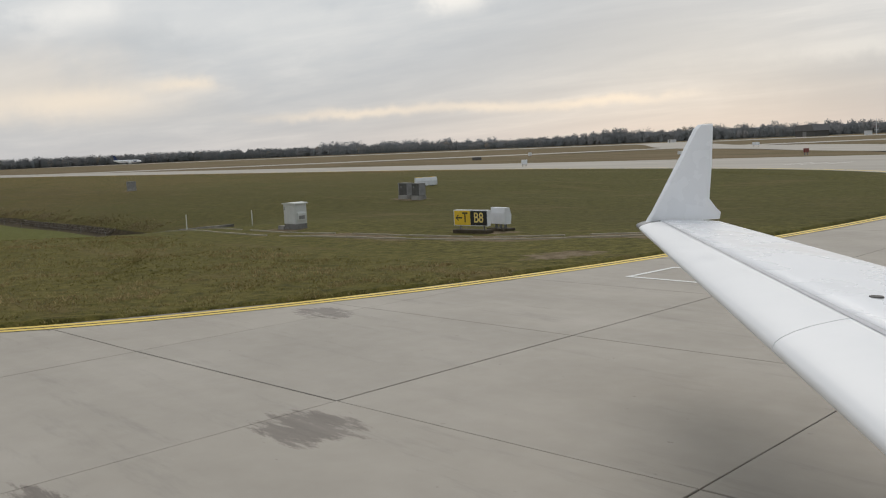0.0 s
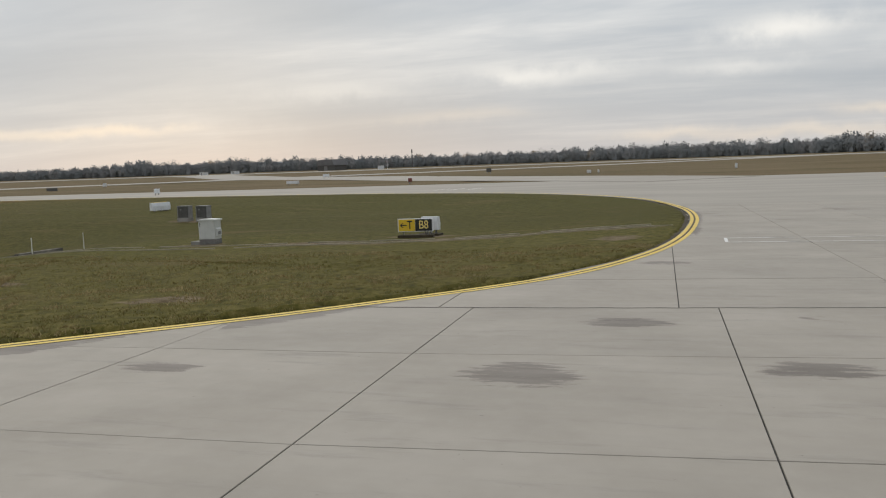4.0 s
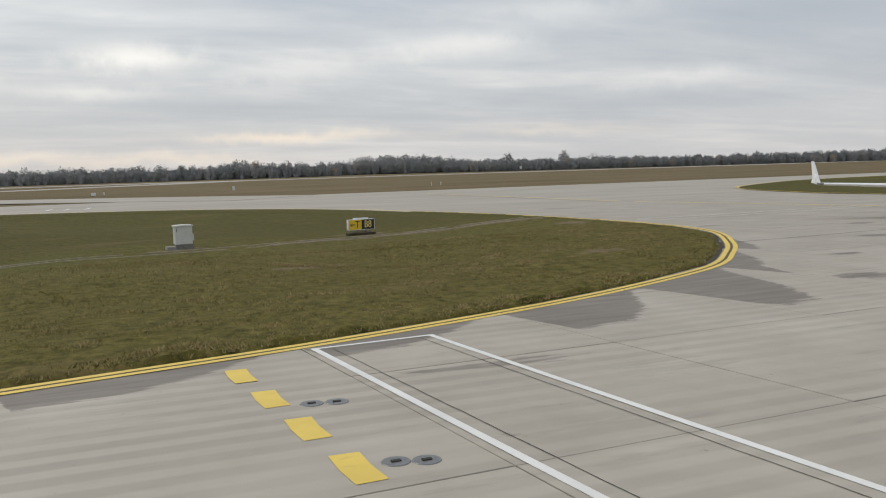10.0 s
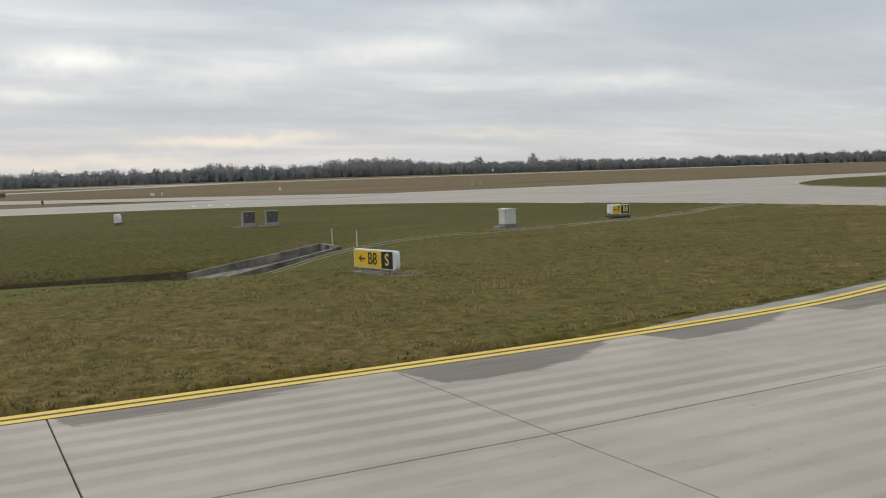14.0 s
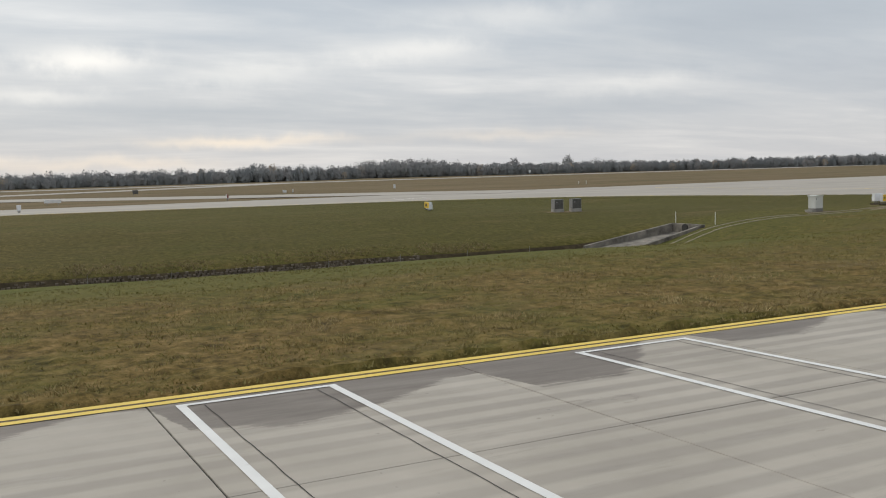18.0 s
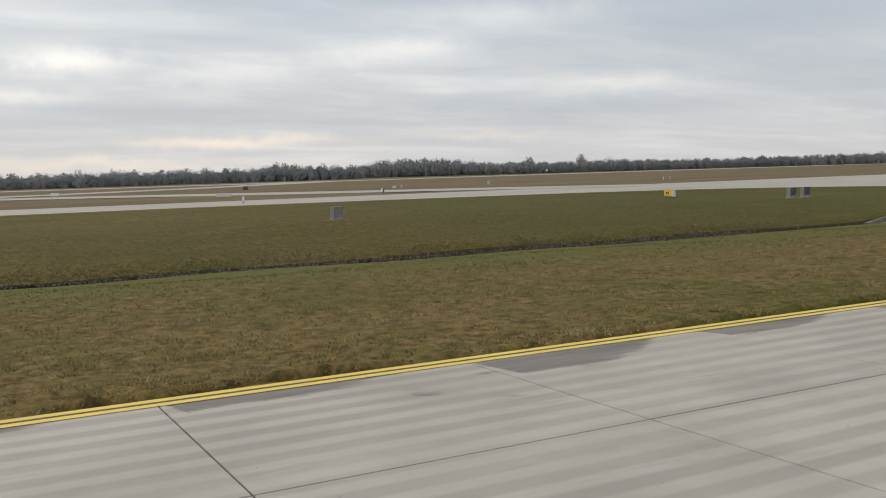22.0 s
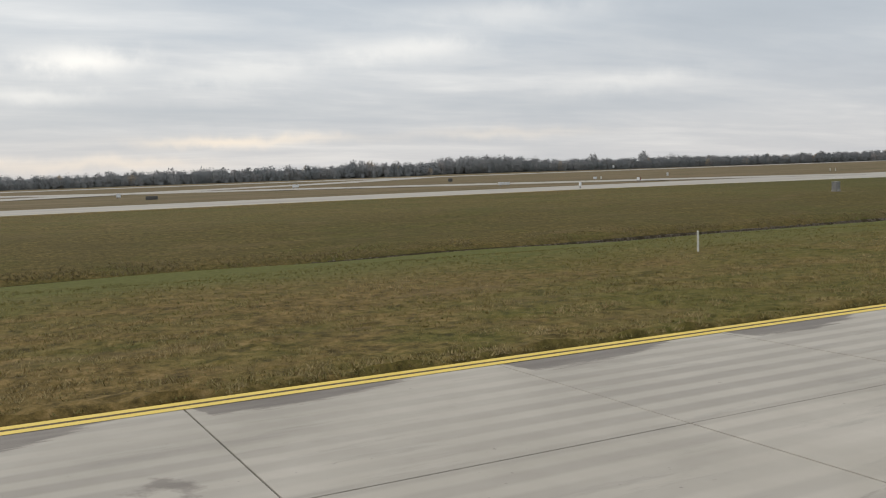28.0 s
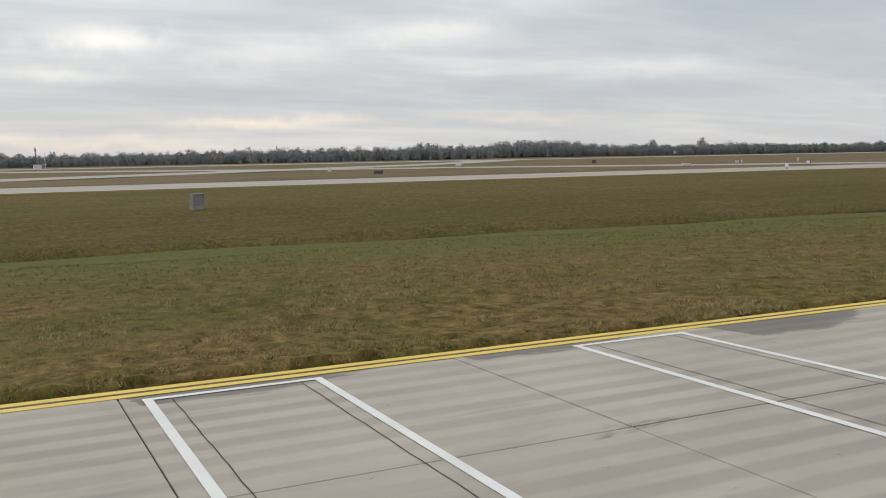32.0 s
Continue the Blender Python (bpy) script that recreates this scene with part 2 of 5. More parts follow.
    c = k.mix(k.ramp(soil, (0.60, 0.0), (0.72, 0.6)), c, (0.058, 0.046, 0.024))
    c = k.mix(k.ramp(tuft, (0.40, 0.0), (0.70, 0.35)), c, (0.06, 0.054, 0.021))
    # trodden, bare places
    fray = k.math("MULTIPLY", k.math("SUBTRACT", k.noise(1.6, 6, 0.7, stretch=(0.6, 1.6, 1)), 0.5), 4.0)
    worn = None
    for sx, sy, rx, ry in ((103.5, 36.7, 3.5, 0.9), (109.5, 37.9, 4.0, 1.1), (115.5, 38.9, 3.2, 1.1), (117.2, 33.0, 1.0, 1.3), (108.5, 16.4, 1.3, 0.7), (99.0, 21.0, 1.5, 0.6), (96.4, 37.6, 1.5, 0.7), (78.2, 14.2, 1.0, 1.5), (107.0, 40.2, 1.8, 0.9), (84.6, 55.2, 2.0, 0.8), (33.3, 56.4, 1.2, 0.6)):
        ex, ey = k.math("DIVIDE", k.math("SUBTRACT", x, sx), rx), k.math("DIVIDE", k.math("SUBTRACT", y, sy), ry)
        spot = k.math("SUBTRACT", k.math("ADD", 1.0, fray), k.math("ADD", k.math("MULTIPLY", ex, ex), k.math("MULTIPLY", ey, ey)))
        worn = spot if worn is None else k.math("MAXIMUM", worn, spot)
    c = k.mix(k.ramp(worn, (0.0, 0.0), (0.5, 0.85)), c, k.ramp(k.noise(2.4, 5, 0.7), (0.35, (0.13, 0.10, 0.066)), (0.6, (0.30, 0.25, 0.185))))
    # far meadow: browner, and paled to put distance haze into the grass colour
    c = k.mix(k.ramp(k.math("MULTIPLY", y, 0.001), (0.122, 0.0), (0.14, 0.75)), c, k.ramp(k.noise(0.05, 6, 0.65, stretch=(0.35, 1.6, 1)), (0.36, (0.150, 0.132, 0.080)), (0.5, (0.205, 0.172, 0.112)), (0.64, (0.255, 0.208, 0.142))))
    c = k.mix(k.math("MULTIPLY", k.ramp(k.math("MULTIPLY", k.math("ADD", y, k.math("MULTIPLY", wander, 0.45)), 0.01), (0.115, 0.0), (0.19, 0.72), (0.39, 0.85), (0.415, 0.0)), k.ramp(k.math("MULTIPLY", x, 0.01), (0.72, 1.0), (0.80, 0.0))), c, k.ramp(clump, (0.36, (0.085, 0.100, 0.026)), (0.52, (0.140, 0.158, 0.044)), (0.68, (0.205, 0.205, 0.078))))
    c = k.mix(1.0, c, (0.83, 0.765, 0.71), "MULTIPLY")
    k.color(c)
    k.bump(k.math("ADD", k.noise(2.2, 6, 0.75), k.math("MULTIPLY", k.noise(12, 4, 0.75), 0.45)), 0.7, 0.07)
    return k.m


def soil_material():
    k = Mat("dark_ditch_soil", 0.95)
    k.b.inputs["Specular IOR Level"].default_value = 0.1
    c = k.ramp(k.noise(2.2, 6, 0.65), (0.3, (0.034, 0.027, 0.016)), (0.55, (0.062, 0.048, 0.028)), (0.75, (0.115, 0.088, 0.052)))
    k.color(c).bump(k.noise(6, 6, 0.7), 0.8, 0.1)
    return k.m


def slab_material():
    k = Mat("weathered_concrete_slab", 0.75)
    big = k.noise(0.35, 5, 0.6)
    c = k.ramp(big, (0.3, (0.368, 0.332, 0.276)), (0.55, (0.447, 0.405, 0.342)), (0.75, (0.512, 0.466, 0.400)))
    # faint bands left by the paver, along the taxiway
    band = k.n.new("ShaderNodeTexWave")
    band.wave_type, band.bands_direction = "BANDS", "Y"
    for key, v in (("Scale", 0.62), ("Distortion", 1.6), ("Detail", 3.0), ("Detail Scale", 0.35)):
        band.inputs[key].default_value = v
    mp = k.n.new("ShaderNodeMapping")
    mp.inputs["Scale"].default_value = (0.12, 1.0, 1.0)
    k.l.new(k.world, mp.inputs[0])
    k.l.new(mp.outputs[0], band.inputs["Vector"])
    west = k.ramp(k.math("MULTIPLY", k.math("SUBTRACT", 112.0, k.axis(0)), 0.04), (0.0, 0.12), (1.0, 1.0))
    c = k.mix(k.math("MULTIPLY", west, k.math("MULTIPLY", k.ramp(band.outputs["Fac"], (0.30, 0.5), (0.78, 0.0)), k.ramp(k.noise(0.3, 4, stretch=(0.4, 1.5, 1)), (0.34, 0.15), (0.62, 1.0)))), c, (0.24, 0.215, 0.185))
    c = k.mix(k.ramp(k.math("MULTIPLY", k.math("SUBTRACT", k.axis(0), 98.0), 0.05), (0.0, 0.0), (1.0, 0.30)), c, (0.24, 0.215, 0.19))
    c = k.mix(k.ramp(k.random(), (0.0, 0.0), (1.0, 0.10)), c, (0.24, 0.23, 0.21))
    # scrapes and small spots
    c = k.mix(k.ramp(k.noise(1.1, 7, 0.7, stretch=(0.4, 2.2, 1)), (0.56, 0.0), (0.72, 0.45)), c, (0.23, 0.212, 0.186))
    c = k.mix(k.ramp(k.noise(9, 2, 0.5), (0.74, 0.0), (0.80, 0.5)), c, (0.16, 0.15, 0.135))
    # damp patches creep in from the grass edge and lie in hollows
    d = k.n.new("ShaderNodeAttribute")
    d.attribute_name = "edge"
    away_edge, along = k.axis(0, d.outputs["Vector"]), k.axis(1, d.outputs["Vector"])
    x, y = k.axis(0), k.axis(1)
    bend = k.ramp(k.math("MULTIPLY", x, 0.005), (0.486, 0.0), (0.492, 2.6), (0.515, 2.8), (0.518, 4.3), (0.537, 4.3), (0.541, 1.3), (0.565, 0.9), (0.58, 0.0))
    near_reach = k.ramp(k.math("MULTIPLY", x, 0.005), (0.54, 1.0), (0.56, 0.4))
    # water stands along the grass, deepest just behind each cross joint
    pond = k.ramp(along, (0.0, 0.16), (0.05, 0.95), (0.35, 1.0), (0.60, 0.72), (0.88, 0.14), (1.0, 0.12))
    reach = k.math("MULTIPLY", k.math("MULTIPLY", pond, k.ramp(k.random(), (0.0, 0.7), (0.6, 1.1), (1.0, 1.6))), near_reach)
    reach = k.math("ADD", reach, k.math("MULTIPLY", k.ramp(k.math("MULTIPLY", x, 0.01), (0.40, 0.0), (0.425, 0.9), (0.475, 0.9), (0.49, 0.0)), near_reach))
    reach = k.math("MAXIMUM", reach, k.math("MULTIPLY", bend, pond))
    depth = k.math("MULTIPLY", away_edge, 8.0)
    ragged = k.math("MULTIPLY", k.math("SUBTRACT", k.noise(2.2, 7, 0.78, stretch=(0.42, 3.2, 1)), 0.5), k.math("ADD", 0.9, k.math("MULTIPLY", bend, 0.3)))
    wet = k.ramp(k.math("SUBTRACT", k.math("ADD", reach, ragged), depth), (0.0, 0.0), (0.12, 1.0))
    frayed = k.math("MULTIPLY", k.math("SUBTRACT", k.noise(2.4, 7, 0.75, stretch=(0.55, 2.3, 1)), 0.5), 4.6)
    for sx, sy, rx, ry in ((124.85, 20.0, 0.75, 0.5), (125.4, 17.35, 1.1, 0.28), (118.2, 10.2, 0.9, 0.75), (122.0, 11.0, 0.8, 0.5), (108.8, 5.5, 0.9, 0.6), (112.9, 9.8, 0.7, 0.35), (119.2, 14.3, 0.8, 0.5), (119.4, 24.0, 0.7, 0.45)):
        ex = k.math("DIVIDE", k.math("SUBTRACT", x, sx), rx)
        ey = k.math("DIVIDE", k.math("SUBTRACT", y, sy), ry)
        r2 = k.math("ADD", k.math("MULTIPLY", ex, ex), k.math("MULTIPLY", ey, ey))
        wet = k.math("MAXIMUM", wet, k.ramp(k.math("SUBTRACT", k.math("ADD", 0.9, frayed), r2), (0.0, 0.0), (0.45, 1.0)))
    pool = k.ramp(k.noise(0.24, 7, 0.62, stretch=(0.8, 1.5, 1), dist=0.5), (0.66, 0.0), (0.69, 0.8))
    wet = k.math("MAXIMUM", wet, pool)
    dark = k.ramp(k.noise(1.1, 6, 0.7, stretch=(0.4, 2.6, 1)), (0.34, 0.95), (0.66, 0.66))
    c = k.mix(k.math("MULTIPLY", wet, dark), c, (0.122, 0.098, 0.078))
    k.color(c)
    k.rough(k.mix(wet, k.ramp(k.noise(4, 4), (0.3, 0.70), (0.7, 0.85)), (0.58, 0.58, 0.58)))
    k.bump(k.noise(40, 5, 0.7), 0.25, 0.006)
    return k.m


def far_concrete():
    k = Mat("pale_concrete", 0.8)
    c = k.ramp(k.noise(0.12, 6, 0.6, stretch=(0.4, 1.4, 1)), (0.3, (0.325, 0.295, 0.252)), (0.55, (0.385, 0.352, 0.303)), (0.75, (0.43, 0.395, 0.342)))
    c = k.mix(k.ramp(k.noise(0.9, 6, 0.7, stretch=(0.3, 1.6, 1)), (0.60, 0.0), (0.75, 0.4)), c, (0.24, 0.225, 0.205))
    k.color(c).bump(k.noise(30, 4), 0.2, 0.006)
    return k.m


def paint(name, rgb, wear=0.5):
    k = Mat(name, 0.6)
    w = k.noise(2.4, 7, 0.75, stretch=(0.7, 2.0, 1))
    c = k.ramp(k.noise(1.2, 4), (0.3, tuple(0.86 * v for v in rgb)), (0.7, rgb))
    c = k.mix(k.ramp(w, (0.60, 0.0), (0.72, wear)), c, (0.25, 0.22, 0.17))
    k.color(c).bump(k.noise(60, 3), 0.15, 0.003)
    return k.m


M_GRASS, M_SOIL, M_SLAB, M_FAR = grass_material(), soil_material(), slab_material(), far_concrete()
M_JOINT = plain("dark_joint_filler", (0.035, 0.033, 0.03), 0.9, var=0.3, scale=1.5)
M_YELLOW = paint("yellow_marking_paint", (0.80, 0.58, 0.10), 0.5)
M_WHITE = paint("white_marking_paint", (0.80, 0.80, 0.77), 0.25)
M_TYRE = plain("black_rubber", (0.02, 0.02, 0.02), 0.85)
M_DARK = plain("black_sign_face", (0.018, 0.018, 0.018), 0.45, var=0.2)
M_SIGN_Y = plain("yellow_sign_face", (0.80, 0.53, 0.03), 0.45, var=0.06, scale=3)
M_LETTER_Y = plain("pale_yellow_lettering", (0.86, 0.68, 0.22), 0.45, var=0.05)
M_LETTER_D = plain("black_lettering", (0.025, 0.022, 0.018), 0.5)
M_SHELL = plain("white_sign_housing", (0.74, 0.75, 0.76), 0.5, var=0.08, scale=2)
M_BOX = plain("light_grey_cabinet_paint", (0.60, 0.605, 0.575), 0.5, var=0.07, scale=2.5)
M_LID = plain("pale_cabinet_lid", (0.62, 0.63, 0.60), 0.5, var=0.1)
M_PLINTH = plain("grey_concrete_plinth", (0.19, 0.18, 0.165), 0.9, var=0.25)
M_CONC = plain("stained_cast_concrete", (0.29, 0.275, 0.25), 0.88, var=0.35, scale=0.9, bump=0.5)
M_CULVERT = plain("dark_stained_culvert_concrete", (0.19, 0.172, 0.145), 0.9, var=0.65, scale=1.1, bump=0.6)
M_GREY = plain("dark_weathered_cabinet", (0.105, 0.10, 0.092), 0.75, var=0.3, scale=3)
M_RIM = plain("grey_cabinet_rim", (0.25, 0.245, 0.235), 0.75, var=0.2, scale=3)
M_POST = plain("white_marker_post", (0.72, 0.71, 0.66), 0.6, var=0.1)
M_RUST = plain("rusty_iron_rod", (0.035, 0.024, 0.018), 0.85, 0.3, var=0.4)
M_ROCK = plain("grey_ditch_stone", (0.150, 0.122, 0.090), 0.9, var=0.4, scale=4, bump=0.5)
M_VERGE = plain("brown_verge_soil", (0.062, 0.047, 0.026), 0.95, var=0.45, scale=2.5, bump=0.6)
M_WING = plain("glossy_white_aircraft_paint", (0.88, 0.885, 0.90), 0.28, var=0.025, scale=0.8, bump=0.0)
M_LEAD = plain("light_grey_leading_edge", (0.84, 0.84, 0.845), 0.40, var=0.03, scale=0.9, bump=0.0)
M_SEAM = plain("grey_seam_sealant", (0.50, 0.50, 0.52), 0.5, var=0.1)
M_METAL = plain("dull_metal", (0.22, 0.22, 0.22), 0.4, 0.8)
M_RED = plain("faded_red_sign_face", (0.20, 0.04, 0.03), 0.5, var=0.15)
M_NAVY = plain("dark_blue_livery", (0.03, 0.05, 0.12), 0.35, var=0.1)

# ------------------------------------------------------------------ mesh helpers


def mesh(name, verts, faces, mat=None, smooth=False):
    me = bpy.data.meshes.new(name)
    me.from_pydata([tuple(v) for v in verts], [], faces)
    if mat:
        me.materials.append(mat)
    if smooth:
        me.polygons.foreach_set("use_smooth", [True] * len(me.polygons))
    me.update()
    return me


def part(name, bm, mat, parent=None, label="", smooth=False):
    bmesh.ops.recalc_face_normals(bm, faces=bm.faces)
    me = bpy.data.meshes.new(name)
    bm.to_mesh(me)
    bm.free()
    me.materials.append(mat)
    if smooth:
        me.polygons.foreach_set("use_smooth", [True] * len(me.polygons))
    ob = new(name, me)
    ob.parent = parent
    if label:
        tagged(ob, label)
    return ob


def empty(name, m, label, category, group="", kind=""):
    ob = new(name)
    ob.matrix_world = m
    return tagged(ob, label, category, group, kind)


def box(x0, x1, y0, y1, z0, z1, bevel=0.0, seg=1):
    bm = bmesh.new()
    bmesh.ops.create_cube(bm, size=1)
    bmesh.ops.transform(bm, matrix=Matrix.Translation(((x0 + x1) / 2, (y0 + y1) / 2, (z0 + z1) / 2)) @ Matrix.Diagonal((x1 - x0, y1 - y0, z1 - z0, 1)), verts=bm.verts)
    if bevel:
        bmesh.ops.bevel(bm, geom=bm.edges[:], offset=bevel, segments=seg, affect="EDGES", profile=0.5)
    return bm


def tube(r0, r1, z0, z1, n=10, at=(0, 0), bevel=0.0):
    bm = bmesh.new()
    bmesh.ops.create_cone(bm, cap_ends=True, segments=n, radius1=r0, radius2=r1, depth=z1 - z0, matrix=Matrix.Translation((at[0], at[1], (z0 + z1) / 2)))
    if bevel:
        bmesh.ops.bevel(bm, geom=[e for e in bm.edges if abs(e.verts[0].co.z - e.verts[1].co.z) < 1e-6], offset=bevel, segments=2, affect="EDGES")
    return bm


def prism(outline, y0, y1):
    """An outline in x and z, drawn out along y."""
    bm = bmesh.new()
    a = [bm.verts.new((x, y0, z)) for x, z in outline]
    b = [bm.verts.new((x, y1, z)) for x, z in outline]
    bm.faces.new(a)
    bm.faces.new(b[::-1])
    for i in range(len(a)):
        j = (i + 1) % len(a)
        bm.faces.new((a[j], a[i], b[i], b[j]))
    return bm


def add_box(bm, x0, x1, y0, y1, z0, z1):
    r = bmesh.ops.create_cube(bm, size=1)["verts"]
    bmesh.ops.transform(bm, matrix=Matrix.Translation(((x0 + x1) / 2, (y0 + y1) / 2, (z0 + z1) / 2)) @ Matrix.Diagonal((x1 - x0, y1 - y0, z1 - z0, 1)), verts=r)
    return bm


def lettering(name, text, size, m, mat, parent, label=""):
    cu = bpy.data.curves.new(name, "FONT")
    cu.body, cu.size, cu.align_x, cu.align_y, cu.extrude, cu.offset = text, size, "CENTER", "CENTER", 0.004, 0.005
    tmp = bpy.data.objects.new("tmp", cu)
    scene.collection.objects.link(tmp)
    dg = bpy.context.evaluated_depsgraph_get()
    me = bpy.data.meshes.new_from_object(tmp.evaluated_get(dg))
    bpy.data.objects.remove(tmp)
    me.name = name
    me.materials.clear()
    me.materials.append(mat)
    ob = new(name, me)
    ob.parent, ob.matrix_local = parent, m
    return tagged(ob, label) if label else ob


# ------------------------------------------------------------------ the plan: edges of the pavement

SLOPE = 0.0125


def base(y):
    """Height of the paved plane: it falls towards the meadow, then runs level."""
    return np.maximum(-SLOPE * np.asarray(y, float), -0.75)


def curve_through(points, step):
    """Points at even steps along a smooth curve through the given ones."""
    p = np.array([points[0]] + list(points) + [points[-1]], float)
    out = []
    for i in range(1, len(p) - 2):
        a, b, c, d = p[i - 1], p[i], p[i + 1], p[i + 2]
        for t in np.linspace(0, 1, 24, endpoint=False):
            out.append(0.5 * (2 * b + (c - a) * t + (2 * a - 5 * b + 4 * c - d) * t**2 + (3 * b - a - 3 * c + d) * t**3))
    out = np.array(out + [p[-2]])
    s = np.concatenate([[0], np.cumsum(np.hypot(*np.diff(out, axis=0).T))])
    at = np.linspace(0, s[-1], int(s[-1] / step) + 1)
    return np.stack([np.interp(at, s, out[:, 0]), np.interp(at, s, out[:, 1])], 1)


FILLET = [(66, 0), (72, 0.02), (76.5, 0.18), (81, 0.6), (85.3, 1.6), (89.8, 2.9), (94.3, 3.95), (98.7, 5.3), (102.8, 6.95), (107.5, 9.5), (110.6, 12.4),
          (113.4, 15.6), (116.8, 20.5), (118.5, 25.5), (119.4, 31), (119.8, 38), (119.8, 46), (119.2, 54), (117.8, 62), (115, 71), (109.5, 80), (101.5, 87.5), (90, 93.5), (75, 98.5), (55, 102.5), (30, 105)]
EDGE_W = np.concatenate([np.stack([np.linspace(-150, 65.4, 360), np.zeros(360)], 1), curve_through(FILLET, 0.6), np.stack([np.linspace(25, -150, 36), np.full(36, 105.0)], 1)])
FILLET_E = [(205, 0), (190, 1.5), (176, 7), (166, 17), (161, 30), (159.5, 42), (160.3, 52), (164, 65), (168.5, 77), (176, 86), (190, 96), (205, 103.5), (235, 109), (270, 110)]
EDGE_E = np.concatenate([[(400, 0)], curve_through(FILLET_E, 1.5), [(400, 110)]])


def away(px, py, line, close):
    """Distance to the line, positive on the meadow's side of the closed region that it bounds."""
    a, b = line[:-1], line[1:]
    ab = b - a
    d2 = np.full(px.shape, 1e18)
    for (ax, ay), (bx, by) in zip(a, ab):
        ll = bx * bx + by * by + 1e-12
        t = np.clip(((px - ax) * bx + (py - ay) * by) / ll, 0, 1)
        d2 = np.minimum(d2, (px - ax - t * bx) ** 2 + (py - ay - t * by) ** 2)
    ring = np.concatenate([line, np.array(close, float)])
    inside = np.zeros(px.shape, bool)
    for (x0, y0), (x1, y1) in zip(ring, np.roll(ring, -1, axis=0)):
        if y0 == y1:
            continue
        hitx = (y0 > py) != (y1 > py)
        inside ^= hitx & (px < (x1 - x0) * (py - y0) / (y1 - y0) + x0)
    return np.where(inside, 1, -1) * np.sqrt(d2)


COARSE_W = EDGE_W[::2]
CLOSE_W, CLOSE_E = [(-4000, 105), (-4000, 0)], [(4000, 110), (4000, 0)]


def meadow(px, py):
    """How deep a place lies inside a meadow: below 0 on the pavement."""
    w = away(px, py, COARSE_W, CLOSE_W)
    w = np.where(px < -150, np.minimum(py, 105 - py), w)
    e = away(px, py, EDGE_E, CLOSE_E)
    e = np.where(px > 400, np.minimum(py, 110 - py), e)
    return np.maximum(np.maximum(w, e), np.maximum(py - 131.5, -22 - py))


def smooth(a, b, x):
    t = np.clip((x - a) / (b - a), 0, 1)
    return t * t * (3 - 2 * t)


def relief(px, py, d):
    """Height of the meadow."""
    flat = base(py) - 0.34 * smooth(1.0, 16, d)
    lip = np.interp(px, [-60, -10, 35, 75], [-2.22, -2.42, -2.62, -2.62])
    cross = np.interp(py, [0, 2, 6, 14, 20, 38.9, 39.6, 41.7, 42.0, 42.3, 43.0, 44.2, 47, 56, 65, 100, 105], [0, -0.06, -0.16, -0.38, -0.72, -2.25, -3.0, -3.05, -2.92, -2.62, -2.34, -2.12, -1.74, -0.82, -0.62, -0.78, -0.75])
    cross = cross + (lip + 2.25) * np.interp(py, [14, 30, 38.9, 39.6], [0, 0.55, 1, 0])
    w = smooth(92, 76, px) * (d > -50)
    inner = (py > 0) & (py < 105) & (px < 130)
    z = np.where(inner, flat * (1 - w) + cross * w, np.where(py > 131, -0.88, flat))
    # the ground dips towards the culvert, and its channel is dug out
    z = z - 0.36 * np.exp(-(((px - 78.5) / 3.8) ** 2)) * smooth(19, 30, py) * (py < 39)
    dug = (px > 75) & (px < 84.5) & (py > np.interp(px, [78, 84.6], [36.6, 38.0])) & (py < np.interp(px, [76.4, 84.4], [40.7, 41.1]))
    z = np.where(dug, np.minimum(z, np.interp(px, [76, 84.6], [-3.05, -2.2])), z)
    z = z - np.interp(px, [70, 80, 84, 88, 92, 97, 104, 112, 118], [0, 0.10, 0.13, 0.25, 0.26, 0.18, 0.13, 0.10, 0]) * smooth(22, 34, py) * smooth(58, 44, py)
    z = z + 0.05 * np.sin(px * 0.31 + py * 0.2) * smooth(2, 14, d) + 0.04 * np.sin(px * 0.11 - py * 0.37) * smooth(2, 14, d)
    return z


def ground_height(x, y):
    d = meadow(np.array([float(x)]), np.array([float(y)]))
    return float(relief(np.array([float(x)]), np.array([float(y)]), d)[0])


# ------------------------------------------------------------------ ground: one sheet out to the horizon
gx = np.concatenate([-np.geomspace(4200, 160, 14), np.arange(-150, 135, 1.5), np.arange(136, 420, 4.0), np.geomspace(430, 4200, 12)])
gy = np.concatenate([-np.geomspace(4200, 40, 12), np.arange(-30, 0, 5.0), np.arange(0, 34, 1.0), np.arange(34, 38.5, 0.45), np.arange(38.5, 44.5, 0.2), np.arange(44.5, 48, 0.5), np.arange(48, 150, 2.5), np.arange(152, 720, 16.0), np.geomspace(740, 4200, 14)])
X, Y = np.meshgrid(gx, gy)
D = meadow(X.ravel(), Y.ravel()).reshape(X.shape)
Z = relief(X, Y, D)
sunk = smooth(3.5, 5.5, D)
near_edge = (X > -150) & (X < 420) & (Y > -5) & (Y < 112)
Z = np.where(near_edge & (D < 5.5), Z - 0.25 * (1 - sunk), np.where(D < 0, Z - 0.25, Z))
nx, ny = len(gx), len(gy)
verts = np.stack([X.ravel(), Y.ravel(), Z.ravel()], 1).tolist()
faces = [(j * nx + i, j * nx + i + 1, (j + 1) * nx + i + 1, (j + 1) * nx + i) for j in range(ny - 1) for i in range(nx - 1)]


bare = []


